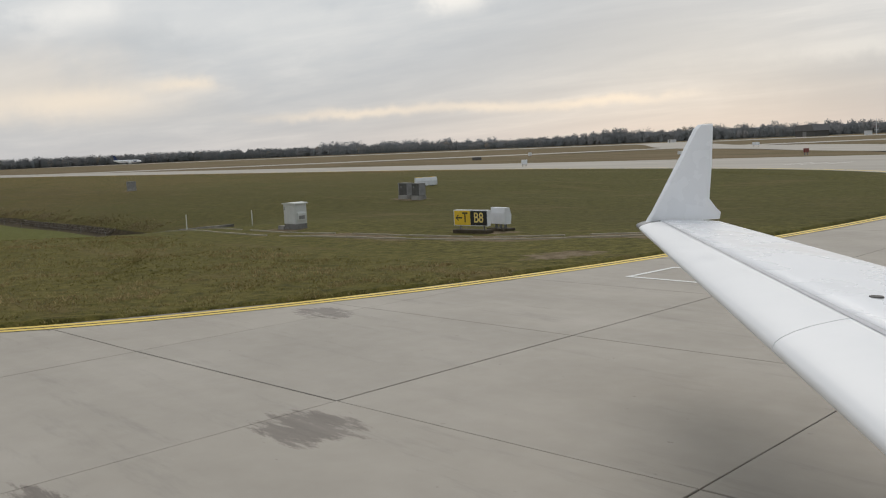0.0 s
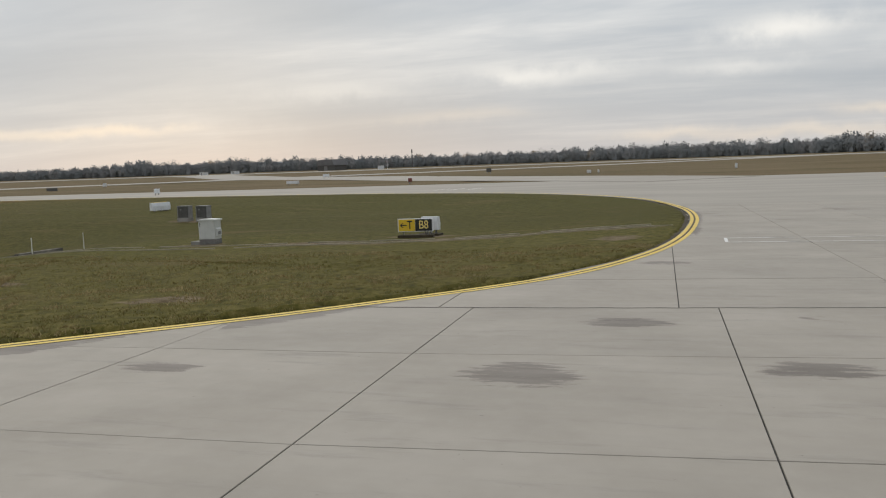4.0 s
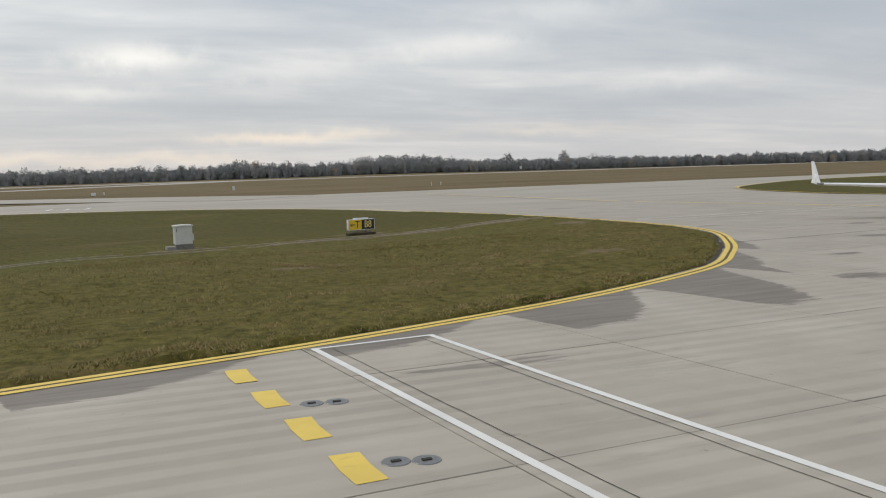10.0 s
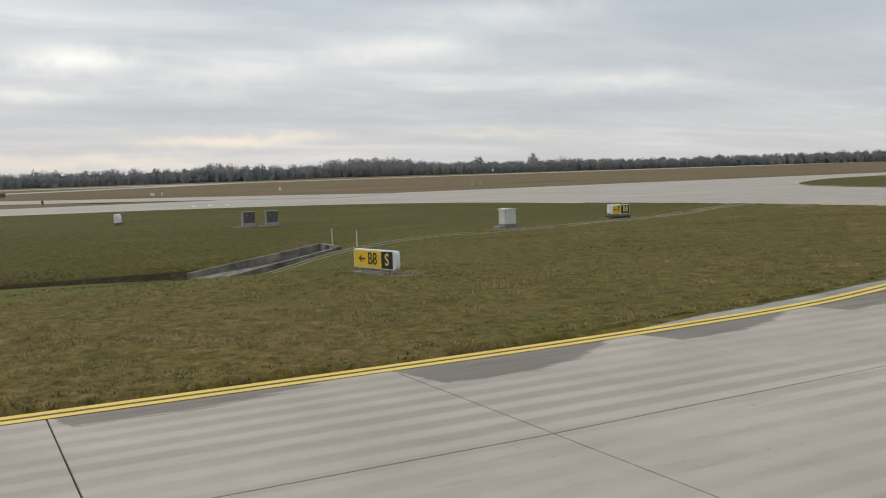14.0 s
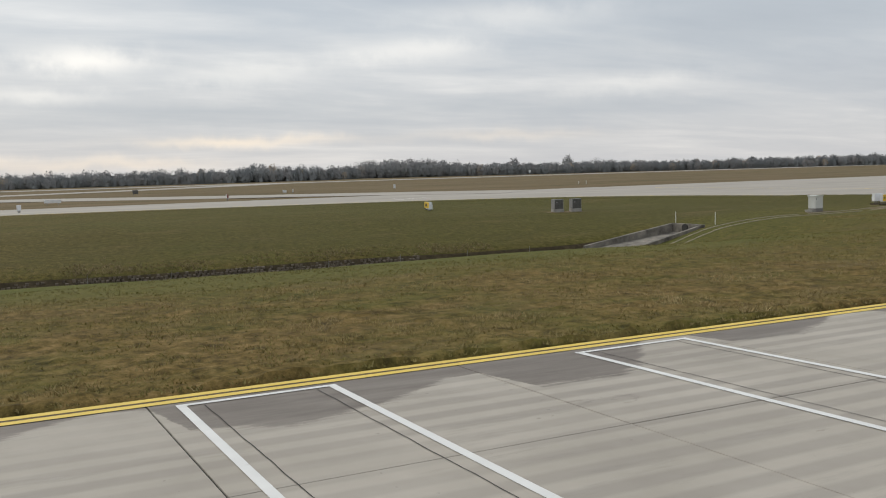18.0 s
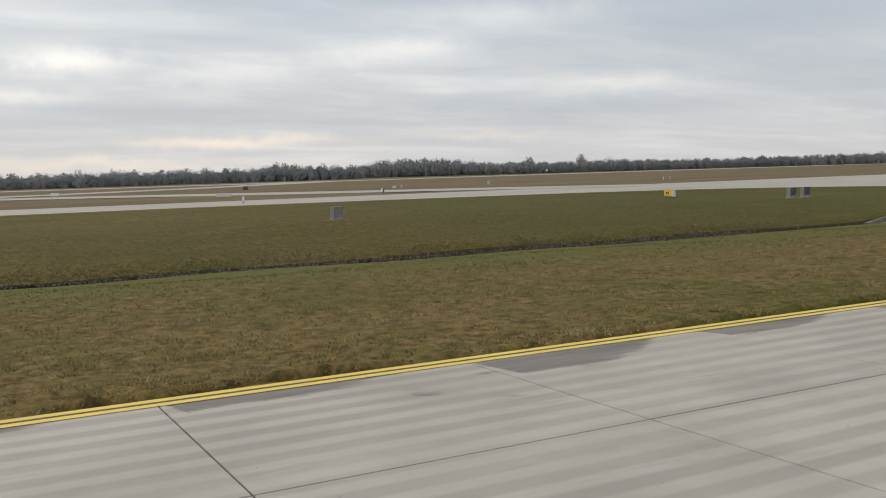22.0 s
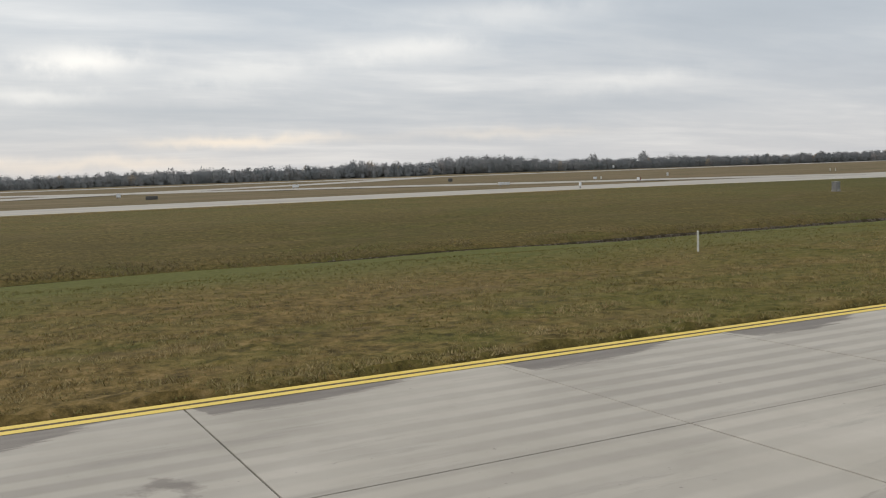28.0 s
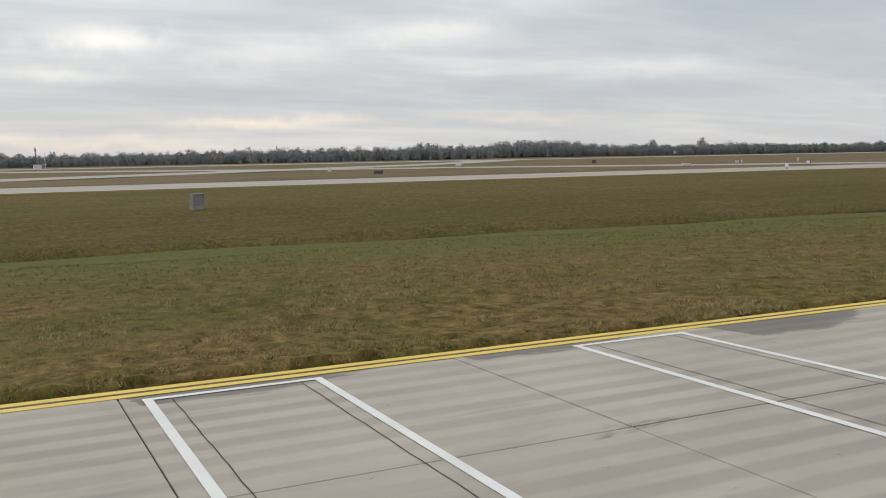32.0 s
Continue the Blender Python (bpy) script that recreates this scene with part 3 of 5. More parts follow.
def verge(line):
    """The meadow's outermost strip, fitted to the curved edge."""
    t = np.gradient(line, axis=0)
    t /= np.hypot(t[:, 0], t[:, 1])[:, None] + 1e-9
    nrm = np.stack([-t[:, 1], t[:, 0]], 1)
    offs = [0.225, 0.3, 0.52, 0.8, 1.3, 2.0, 3.0, 4.2, 5.6, 6.4]
    first = len(verts)
    for k, o in enumerate(offs):
        wob = 0.06 * np.sin(np.arange(len(line)) * 0.9) + 0.05 * np.sin(np.arange(len(line)) * 2.3 + 1) if k < 3 else 0
        p = line + nrm * (o + wob * np.ones(len(line)))[:, None]
        if k == 0:
            z = base(p[:, 1]) - 0.12
        else:
            z = relief(p[:, 0], p[:, 1], np.full(len(p), o)) + (-0.05 if k in (1, 2) else 0.0) - (0.25 if k == len(offs) - 1 else 0)
        verts.extend(np.column_stack([p, z]).tolist())
    m = len(line)
    for k, i in itertools.product(range(len(offs) - 1), range(m - 1)):
        a = first + k * m + i
        if k < 2:
            bare.append(len(faces))
        faces.append((a, a + 1, a + m + 1, a + m))


verge(EDGE_W)
verge(EDGE_E[::-1])
gme = mesh("ground", verts, faces, M_GRASS, smooth=True)
gme.materials.append(M_SOIL)
gme.materials.append(M_VERGE)
cx = np.array([p.center[:] for p in gme.polygons])
soil = ((cx[:, 1] > 39.0) & (cx[:, 1] < 42.35) & (cx[:, 0] < 80)).astype(np.int32)
soil[bare] = 2
gme.polygons.foreach_set("material_index", soil)
ground = tagged(new("ground", gme), "autumn airfield grass, green and brown, with a ditch", "ground", kind="structure")

# ------------------------------------------------------------------ pavement


def sheet(name, outline, z, thick, mat, label, category="pavement"):
    """A paved field of any outline, draped on the plane."""
    bm = bmesh.new()
    top = [bm.verts.new((x, y, z if z is not None else float(base(y)))) for x, y in outline]
    f = bm.faces.new(top)
    r = bmesh.ops.extrude_face_region(bm, geom=[f])
    bmesh.ops.translate(bm, verts=[v for v in r["geom"] if isinstance(v, bmesh.types.BMVert)], vec=(0, 0, -thick))
    bmesh.ops.triangulate(bm, faces=bm.faces[:])
    return tagged(part(name, bm, mat), label, category, kind="structure")


def paved_grid():
    """Plain concrete everywhere outside the meadows, a little below the slabs."""
    xs = np.concatenate([[-4000, -1500, -600, -300], np.arange(-150, 401, 2.0), [600, 1500, 4000]])
    ys = np.concatenate([[-24, -12], np.arange(-4, 130, 2.0), [131.8]])
    px, py = np.meshgrid(xs, ys)
    d = meadow(px.ravel(), py.ravel())
    v = np.column_stack([px.ravel(), py.ravel(), base(py.ravel()) - 0.09]).tolist()
    n, f = len(xs), []
    for j in range(len(ys) - 1):
        for i in range(n - 1):
            q = (j * n + i, j * n + i + 1, (j + 1) * n + i + 1, (j + 1) * n + i)
            if min(d[k] for k in q) < 0.3:
                f.append(q)
    return v, f


v, f = paved_grid()
taxiway = tagged(new("taxiway", mesh("taxiway", v, f, M_FAR)), "pale concrete taxiways crossing the airfield meadow", "taxiway", kind="structure")

# columns of slabs, by the places of their cross joints
KNOWN = [-132.8, -106.7, -88.93, -84.47, -75.56, -66.92, -62.66, -54.01, -45.64, -41.18, -15.62, -11.11, -6.91, -2.35, 1.82, 6.2, 10.28, 14.74, 19.13, 23.57, 27.96, 32.39, 36.72, 41.2, 45.6, 49.87, 54.31, 67.4, 71.95, 76.5, 81.0, 85.37, 90.0, 94.5, 98.95, 103.5, 108.0, 112.55, 116.87, 121.55, 126.05, 130.42, 134.9, 139.4, 143.9, 148.4, 152.9, 157.4]
COLS = [KNOWN[0]]
for a, b in zip(KNOWN, KNOWN[1:]):
    k = max(1, round((b - a) / 4.4))
    COLS += [a + (b - a) * (i + 1) / k for i in range(k)]


def row_y(k, x):
    return -4.05 + 4.5 * k - 0.1 * max(0, k - 3) + float(np.interp(x, [72, 85.6, 90, 103.4, 107.9, 112.4, 116.3, 121, 124.2, 128.6, 150], [0, 0.5, 0.75, 1.2, 1.4, 1.68, 1.82, 2.22, 2.52, 2.95, 4.7]))


def node(i, k, shifted=False):
    x0 = COLS[i] - (0.72 if shifted and COLS[i] > 110 else 0.0)
    y = row_y(k, x0)
    x = x0 - 0.05 * y
    return x, row_y(k, x)


def clip(poly, limit):
    """The part of a slab that lies outside the meadow."""
    pts = np.array(poly)
    dd = meadow(pts[:, 0], pts[:, 1]) - limit
    out = []
    for a in range(len(pts)):
        b = (a + 1) % len(pts)
        if dd[a] <= 0:
            out.append(tuple(pts[a]))
        if (dd[a] <= 0) != (dd[b] <= 0):
            lo, hi = 0.0, 1.0
            for _ in range(12):
                m = (lo + hi) / 2
                q = pts[a] + (pts[b] - pts[a]) * m
                inside = meadow(q[:1], q[1:])[0] - limit <= 0
                if inside == (dd[a] <= 0):
                    lo = m
                else:
                    hi = m
            out.append(tuple(pts[a] + (pts[b] - pts[a]) * lo))
    return out


def slab(poly, gap, jitter):
    """A concrete slab with a worn, rounded rim."""
    c = np.mean(poly, axis=0)
    p = np.array(poly)
    q = []
    n = len(p)
    for i in range(n):
        e0, e1 = p[i] - p[i - 1], p[(i + 1) % n] - p[i]
        if np.hypot(*e0) < 0.05 or np.hypot(*e1) < 0.05:
            return None
        n0 = np.array([-e0[1], e0[0]]) / np.hypot(*e0)
        n1 = np.array([-e1[1], e1[0]]) / np.hypot(*e1)
        m = n0 + n1
        q.append(p[i] + m * gap / max(0.35, 1 + float(n0 @ n1)))
    q = np.array(q)
    inner = q + (c - q) * 0.002
    z = lambda w: float(base(w[1]))
    vs = [(x, y, z((x, y)) + jitter) for x, y in inner] + [(x, y, z((x, y)) + jitter - 0.006) for x, y in q] + [(x, y, z((x, y)) - 0.06) for x, y in q]
    fs = [tuple(range(n))] + [(i, (i + 1) % n, n + (i + 1) % n, n + i)[::-1] for i in range(n)] + [(n + i, n + (i + 1) % n, 2 * n + (i + 1) % n, 2 * n + i)[::-1] for i in range(n)]
    return vs, fs


def edge_attr(me, i):
    """Stores each point's distance from the grass and its place along the slab, for damp and dirt."""
    co = np.array([v.co[:2] for v in me.vertices])
    d = np.clip(-meadow(co[:, 0], co[:, 1]) / 8.0, 0, 1)
    u = np.clip((co[:, 0] + 0.05 * co[:, 1] - COLS[i]) / (COLS[i + 1] - COLS[i]), 0, 1)
    at = me.color_attributes.new("edge", "FLOAT_COLOR", "POINT")
    at.data.foreach_set("color", np.column_stack([d, u, d, np.ones(len(d))]).ravel())


# markings on the pavement


def ribbon(name, line, off0, off1, mat, lift, parent, label=""):
    t = np.gradient(line, axis=0)
    t /= np.hypot(t[:, 0], t[:, 1])[:, None]
    nrm = np.stack([-t[:, 1], t[:, 0]], 1)
    a, b = line + nrm * off0, line + nrm * off1
    vs = [(x, y, float(base(y)) + lift) for x, y in a] + [(x, y, float(base(y)) + lift) for x, y in b]
    n = len(line)
    ob = new(name, mesh(name, vs, [(i, i + 1, n + i + 1, n + i) for i in range(n - 1)], mat))
    ob.parent = parent
    return tagged(ob, label) if label else ob


ribbon("yellow_edge_line", EDGE_W, 0.045, 0.205, M_YELLOW, 0.007, taxiway, "worn double yellow taxiway edge line")
ribbon("yellow_edge_line", EDGE_W, -0.205, -0.045, M_YELLOW, 0.007, taxiway)
ribbon("yellow_edge_line", EDGE_W, -0.045, 0.045, plain("brown_stained_gap", (0.10, 0.066, 0.024), 0.8, var=0.4), 0.0045, taxiway, "brown stained gap between the yellow lines")
ribbon("yellow_edge_line", EDGE_E[::-1], 0.085, 0.235, M_YELLOW, 0.004, taxiway)
ribbon("yellow_edge_line", EDGE_E[::-1], -0.235, -0.085, M_YELLOW, 0.004, taxiway)
centre = np.array([(139.5, y) for y in np.linspace(20, 110, 46)])
ribbon("yellow_centre_line", centre, -0.15, 0.15, M_YELLOW, 0.007, taxiway)


def strip(name, pts, width, mat, parent, lift=0.007):
    return ribbon(name, np.array(pts, float), -width / 2, width / 2, mat, lift, parent)


for x, top, tilt in ((47.6, -0.45, 0.045), (49.68, -0.45, 0.045), (41.6, -0.40, 0.045), (43.6, -0.40, 0.045), (-88.6, -0.42, 0.045), (-86.5, -0.42, 0.045), (-82.55, -0.40, 0.045), (-80.6, -0.40, 0.045), (94.5, 3.6, 0.05), (96.6, 3.75, 0.05)):
    strip("white_box_line", [(x - tilt * (y - top), y) for y in np.linspace(top, -9.5, 8)], 0.115, M_WHITE, taxiway)
    cut = -0.25 if x in (49.68, 43.6, -86.5, -80.6, 96.6) else 0.27
    strip("saw_cut", [(x + cut - tilt * (y - top) + 0.004 * math.sin(y * 9) + 0.004 * math.sin(y * 3.7), y) for y in np.linspace(top - 0.1, -9.5, 40)], 0.012, M_JOINT, taxiway, 0.006)
for x0, x1, y0, y1 in ((47.6, 49.68, -0.45, -0.45), (41.6, 43.6, -0.4, -0.4), (-88.6, -86.5, -0.42, -0.42), (-82.55, -80.6, -0.4, -0.4), (94.5, 96.6, 3.6, 3.75)):
    strip("white_box_line", [(x0 - 0.06, y0), ((x0 + x1) / 2, (y0 + y1) / 2), (x1 + 0.06, y1)], 0.1, M_WHITE, taxiway, 0.0075)
for k in range(9):
    y = 2.2 - 1.56 * k
    strip("yellow_dash", [(93.04 + 0.055 * (2.2 - y) + (0.022), y + 0.46), (93.04 + 0.055 * (2.2 - y), y), (93.04 + 0.055 * (2.2 - y) + 0.022, y - 0.46)], 0.32, M_YELLOW, taxiway)
for y in (30.55, 32.3):
    strip("white_box_line", [(121.1, y), (130, y + 0.4), (157, y + 2.2)], 0.115, M_WHITE, taxiway)
strip("white_box_line", [(121.13, 30.5), (121.12, 31.4), (121.1, 32.35)], 0.115, M_WHITE, taxiway, 0.0075)
strip_line = EDGE_W[(EDGE_W[:, 0] > 76.5) & (EDGE_W[:, 0] < 88.6) & (EDGE_W[:, 1] < 20)]
ribbon("concrete_margin", strip_line, 0.27, (0.28 + 0.5 * np.interp(strip_line[:, 0], [76.5, 79.5, 85, 88.6], [0, 1, 0.8, 0]))[:, None], M_CONC, -0.03, taxiway, "narrow stained concrete margin outside the edge line")
# a wide, broken joint across the side taxiway
wide = [(node(i, 4)[0], node(i, 4)[1]) for i in range(len(COLS)) if COLS[i] > 112 and COLS[i] < 146]
wob = curve_through(wide, 0.25)
rj = np.random.RandomState(2)
strip("crack", wob + rj.normal(0, 0.014, wob.shape), 0.038, M_JOINT, taxiway, 0.006)
for x, y in ((88.5, 101.5), (90.5, 101), (92.8, 101.5)):
    strip("white_hold_line", [(x, y), (x + 0.6, y + 5)], 0.3, M_WHITE, taxiway)


def inset_light(x, y):
    t = empty("inset_taxiway_light", pose(x, y, float(base(y))), "worn dark steel inset light flush in the concrete", "inset light", "inset lights in the taxiway")
    part("rim", tube(0.16, 0.14, -0.01, 0.012, 20), M_METAL, t)
    part("lens", box(-0.05, 0.05, -0.03, 0.03, 0.012, 0.02, 0.008), M_JOINT, t)
    return t


lamp = inset_light(93.55, 0.12)
for x, y in ((93.85, 0.05), (93.7, -2.5), (93.98, -2.6)):
    copy_thing(lamp, pose(x, y, float(base(y))))

# far pavement: runway and fast exits
FARZ = -0.80
sheet("runway", [(-4000, 470), (4000, 470), (4000, 528), (-4000, 528)], FARZ, 0.05, M_FAR, "far pale runway beyond the meadow", "runway")


def lane(points, half):
    """The outline of a paved strip along a smooth line, flaring as half tells at each point."""
    mid = curve_through(points, 12.0)
    wide = np.interp(np.linspace(0, 1, len(mid)), np.linspace(0, 1, len(half)), half)
    t = np.gradient(mid, axis=0)
    t /= np.hypot(t[:, 0], t[:, 1])[:, None]
    nrm = np.stack([-t[:, 1], t[:, 0]], 1) * wide[:, None]
    return [tuple(q) for q in (mid - nrm)] + [tuple(q) for q in (mid + nrm)[::-1]]


sheet("exit_taxiway", lane([(120, 122), (100, 145), (70, 173), (34, 214), (-20, 264), (-72, 332), (-130, 412), (-182, 484)], [10, 11, 12, 12, 13, 13, 14, 18]), FARZ + 0.004, 0.05, M_FAR, "fast exit taxiway of pale concrete curving to the runway", "taxiway")
sheet("exit_taxiway", lane([(-215, 122), (-180, 140), (-130, 172), (-87, 204), (-28, 252), (40, 308), (93, 366), (140, 430), (172, 484)], [12, 12, 12, 12, 13, 12, 12, 14, 18]), FARZ + 0.008, 0.05, M_FAR, "fast exit taxiway of pale concrete crossing the meadow", "taxiway")

# ------------------------------------------------------------------ things on the meadow


def cabinet(x, y, z, turn):
    c = empty("switch_cabinet", pose(x, y, z, 0, 0, turn) @ Matrix.Diagonal((0.94, 0.94, 1, 1)), "light grey metal switch cabinet on a concrete plinth in the grass", "electrical cabinet")
    part("plinth", box(-0.46, 0.50, -0.36, 0.34, -0.35, 0.13, 0.015), M_PLINTH, c, "dark concrete plinth")
    part("body", box(-0.47, 0.47, -0.36, 0.36, 0.13, 1.07, 0.012, 2), M_BOX, c)
    part("lid", prism([(-0.53, 1.07), (0.53, 1.07), (0.52, 1.12), (0, 1.15), (-0.52, 1.12)], -0.42, 0.42), M_LID, c, "pale overhanging lid")
    for sx in (-1, 1):
        part("door", box(min(0.004 * sx, 0.455 * sx), max(0.004 * sx, 0.455 * sx), -0.366, -0.358, 0.16, 1.05, 0.002), M_BOX, c)
    part("handle", box(-0.40, -0.37, -0.385, -0.364, 0.78, 0.95, 0.006), M_GREY, c, "dark metal door handle")
    vent = part("vent_box", prism([(0.47, 0.30), (0.57, 0.30), (0.57, 0.62), (0.47, 0.70)], -0.26, 0.22), M_BOX, c)
    part("vent_slot", box(0.57, 0.576, -0.2, 0.16, 0.36, 0.52), M_RIM, vent)
    part("step_slab", box(-0.95, -0.46, -0.42, 0.30, -0.3, 0.03, 0.01), M_CONC, c, "flat concrete slab beside the plinth")
    return c


cabinet(96.44, 38.1, -0.88, 4)


def guidance_sign(x, y, z, turn, name_label, panels, height=0.55, depth=0.20, legs=0.14):
    """An airfield sign: panels are (width, face, text colour, text, arrow)."""
    s = empty("taxiway_sign", pose(x, y, z, 0, 0, turn), name_label, "airfield sign", "taxiway signs")
    wide = sum(p[0] for p in panels)
    part("housing", prism_x(wide + 0.04, height + 0.05, depth, legs), M_SHELL, s, "white metal housing with rounded ends")
    at = -wide / 2
    for w, face, ink, text, arrow in panels:
        pn = part("face_panel", box(at + 0.006, at + w - 0.006, -depth / 2 - 0.014, -depth / 2, legs + 0.03, legs + 0.02 + height, 0.004), face, s)
        if arrow:
            arrow_mesh(at + 0.30 * w, legs + height / 2 + 0.025, -depth / 2 - 0.02, ink, pn)
        if text:
            lettering("lettering", text, height * 0.98, Matrix.Translation((at + w * (0.68 if arrow else 0.5), -depth / 2 - 0.018, legs + height / 2 + 0.025)) @ pose(0, 0, 0, 90, 0, 0) @ Matrix.Diagonal((0.82, 1.0, 1, 1)), ink, pn)
        at += w
    for lx in (-wide * 0.36, wide * 0.36):
        part("leg", tube(0.03, 0.03, -0.16, legs + 0.03, 10, (lx, 0)), M_METAL, s)
    part("footing", box(-wide / 2 - 0.05, wide / 2 + (0.5 if wide > 1.8 else 0.05), -0.2, 0.26, -0.35, 0.01 if wide > 1.8 else -0.1, 0.02), M_PLINTH if wide > 1.8 else M_VERGE, s, "low soiled footing")
    return s


def prism_x(w, h, d, z0):
    bm = bmesh.new()
    cols = []
    for s in (-1, 1):
        steps = [(0.0, 1.0), (0.04, 0.97), (0.085, 0.86), (0.12, 0.66), (0.14, 0.42)]
        for off, f in (steps[::-1] if s < 0 else steps):
            if s < 0 or w < 1.8:
                off, f = off * 0.12, 0.9 + 0.1 * f
            dz = h * 0.5 * (1 - f) * 1.1
            half = d / 2 * (0.35 + 0.65 * f)
            px = s * (w / 2 + off)
            cols.append([bm.verts.new(c) for c in ((px, -half, z0 + dz), (px, half, z0 + dz), (px, half, z0 + h - dz), (px, -half, z0 + h - dz))])
    for a, b in zip(cols, cols[1:]):
        for i in range(4):
            bm.faces.new((a[i], a[(i + 1) % 4], b[(i + 1) % 4], b[i]))
    bm.faces.new(cols[0])
    bm.faces.new(cols[-1][::-1])
    return bm


def arrow_mesh(x, z, y, mat, parent):
    bm = bmesh.new()
    pts = [(-0.17, 0), (-0.05, 0.11), (0.0, 0.11), (-0.085, 0.028), (0.16, 0.028), (0.16, -0.028), (-0.085, -0.028), (0.0, -0.11), (-0.05, -0.11)]
    vs = [bm.verts.new((x + px, y, z + pz)) for px, pz in pts]
    fc = bm.faces.new(vs)
    r = bmesh.ops.extrude_face_region(bm, geom=[fc])
    bmesh.ops.translate(bm, verts=[g for g in r["geom"] if isinstance(g, bmesh.types.BMVert)], vec=(0, 0.008, 0))
    return part("arrow", bm, mat, parent)


guidance_sign(77.69, 14.6, -0.36, -72.7, "yellow and black taxiway sign reading B8 and S on concrete", [(1.38, M_SIGN_Y, M_LETTER_D, "B8", True), (0.55, M_DARK, M_LETTER_Y, "S", False)])
guidance_sign(106.82, 39.75, -0.70, 8, "yellow and black taxiway sign reading T and B8 in grass", [(0.83, M_SIGN_Y, M_LETTER_D, "T", True), (0.83, M_DARK, M_LETTER_Y, "B8", False)], 0.58, 0.2, 0.06)


def sign_back(x, y, z, turn, w, label):
    """A sign whose white back is seen."""
    s = empty("taxiway_sign", pose(x, y, z, 0, 0, turn), label, "airfield sign", "taxiway signs")
    part("housing", prism([(-0.16, 0.04), (0.16, 0.04), (0.19, 0.40), (0.10, 0.70), (-0.12, 0.70), (-0.16, 0.48)], -w / 2, w / 2), M_SHELL, s)
    for k in (-0.32, 0.0, 0.32):
        part("leg", box(-0.05, 0.05, k * w - 0.03, k * w + 0.03, -0.22, 0.18), M_METAL, s)
        part("bracket", prism([(0.16, 0.02), (0.25, 0.02), (0.18, 0.34)], k * w - 0.05, k * w + 0.05), M_SHELL, s)
    part("footing", box(-0.3, 0.3, -w / 2 - 0.08, w / 2 + 0.08, -0.3, -0.14), M_VERGE, s)
    return s


sign_back(107.2, 41.0, -0.70, 84, 0.9, "white back of a taxiway sign on a concrete footing")
sign_back(75.33, 64.7, -0.62, -14, 2.0, "white sided yellow taxiway sign beside the far taxiway")
ys = empty("taxiway_sign", pose(75.46, 64.7, -0.68, 0, 0, -102), "small yellow taxiway sign with dark lettering, seen across the meadow", "airfield sign", "taxiway signs")
part("face_panel", box(-0.95, 0.95, -0.32, -0.30, 0.2, 0.78, 0.01), M_SIGN_Y, ys)
part("bar", box(-0.5, -0.2, -0.335, -0.318, 0.35, 0.62), M_LETTER_D, ys)
part("bar", box(-0.1, 0.16, -0.335, -0.318, 0.35, 0.62), M_LETTER_D, ys)
part("leg", box(-0.6, -0.5, -0.34, -0.28, -0.3, 0.21), M_METAL, ys)
part("leg", box(0.5, 0.6, -0.34, -0.28, -0.3, 0.21), M_METAL, ys)


def junction_box(x, y, z, turn, label):
    c = empty("transformer_box", pose(x, y, z, 0, 0, turn) @ Matrix.Scale(0.88, 4), label, "electrical box", "transformer boxes on the meadow")
    part("plinth", box(-0.56, 0.56, -0.30, 0.40, -0.4, 0.08, 0.015), M_CONC, c, "pale concrete plinth")
    part("body", box(-0.50, 0.50, -0.22, 0.34, 0.10, 1.02, 0.015, 2), M_GREY, c)
    part("side_frame", box(-0.54, -0.48, -0.26, 0.36, 0.10, 1.05, 0.008), M_RIM, c)
    part("side_frame", box(0.48, 0.54, -0.26, 0.36, 0.10, 1.05, 0.008), M_RIM, c)
    part("roof", prism([(-0.56, 1.02), (0.56, 1.02), (0.54, 1.07), (-0.54, 1.07)], -0.28, 0.38), M_RIM, c)
    part("door", box(-0.44, 0.44, -0.236, -0.218, 0.16, 0.96, 0.006), M_GREY, c)
    part("label_plate", box(-0.30, -0.16, -0.242, -0.232, 0.70, 0.82), M_RIM, c, "small pale plate")
    return c


jb = junction_box(83.77, 55.4, -0.78, 0, "dark weathered transformer box with grey frame in the grass")
copy_thing(jb, pose(85.5, 55.1, -0.78, 0, 0, -4))
pale = junction_box(33.35, 56.6, -0.66, 18, "pale grey weathered transformer box on a plinth in the grass")
for ch in pale.children:
    if ch.name.split(".")[0] in ("body", "door", "roof"):
        ch.data.materials[0] = M_RIM
copy_thing(pale, pose(-78.75, 56.2, -0.62, 0, 0, 20))


def marker_post(x, y, z, h, label, mat, r=0.03):
    t = empty("marker_post", pose(x, y, z), label, "marker post", "marker posts")
    part("stake", tube(r, r * 0.9, -0.3, h, 10, bevel=0.005), mat, t)
    part("cap", tube(r * 1.15, r * 0.5, h, h + 0.04, 10), mat, t)
    return t


marker_post(85.8, 37.7, -1.45, 0.84, "slim white plastic marker post beside the culvert", M_POST)
marker_post(85.72, 41.9, -1.6, 0.9, "slim white plastic marker post beside the culvert", M_POST)
marker_post(-25.3, 13.2, -0.36, 0.72, "short flat white marker post in the grass", M_POST, 0.04)
rod = marker_post(-50.4, 14.4, -0.40, 1.0, "dark rusty iron rod leaning in the grass", M_RUST, 0.018)
rod.rotation_euler = (0, radians(8), 0)

# culvert mouth and its concrete wing walls


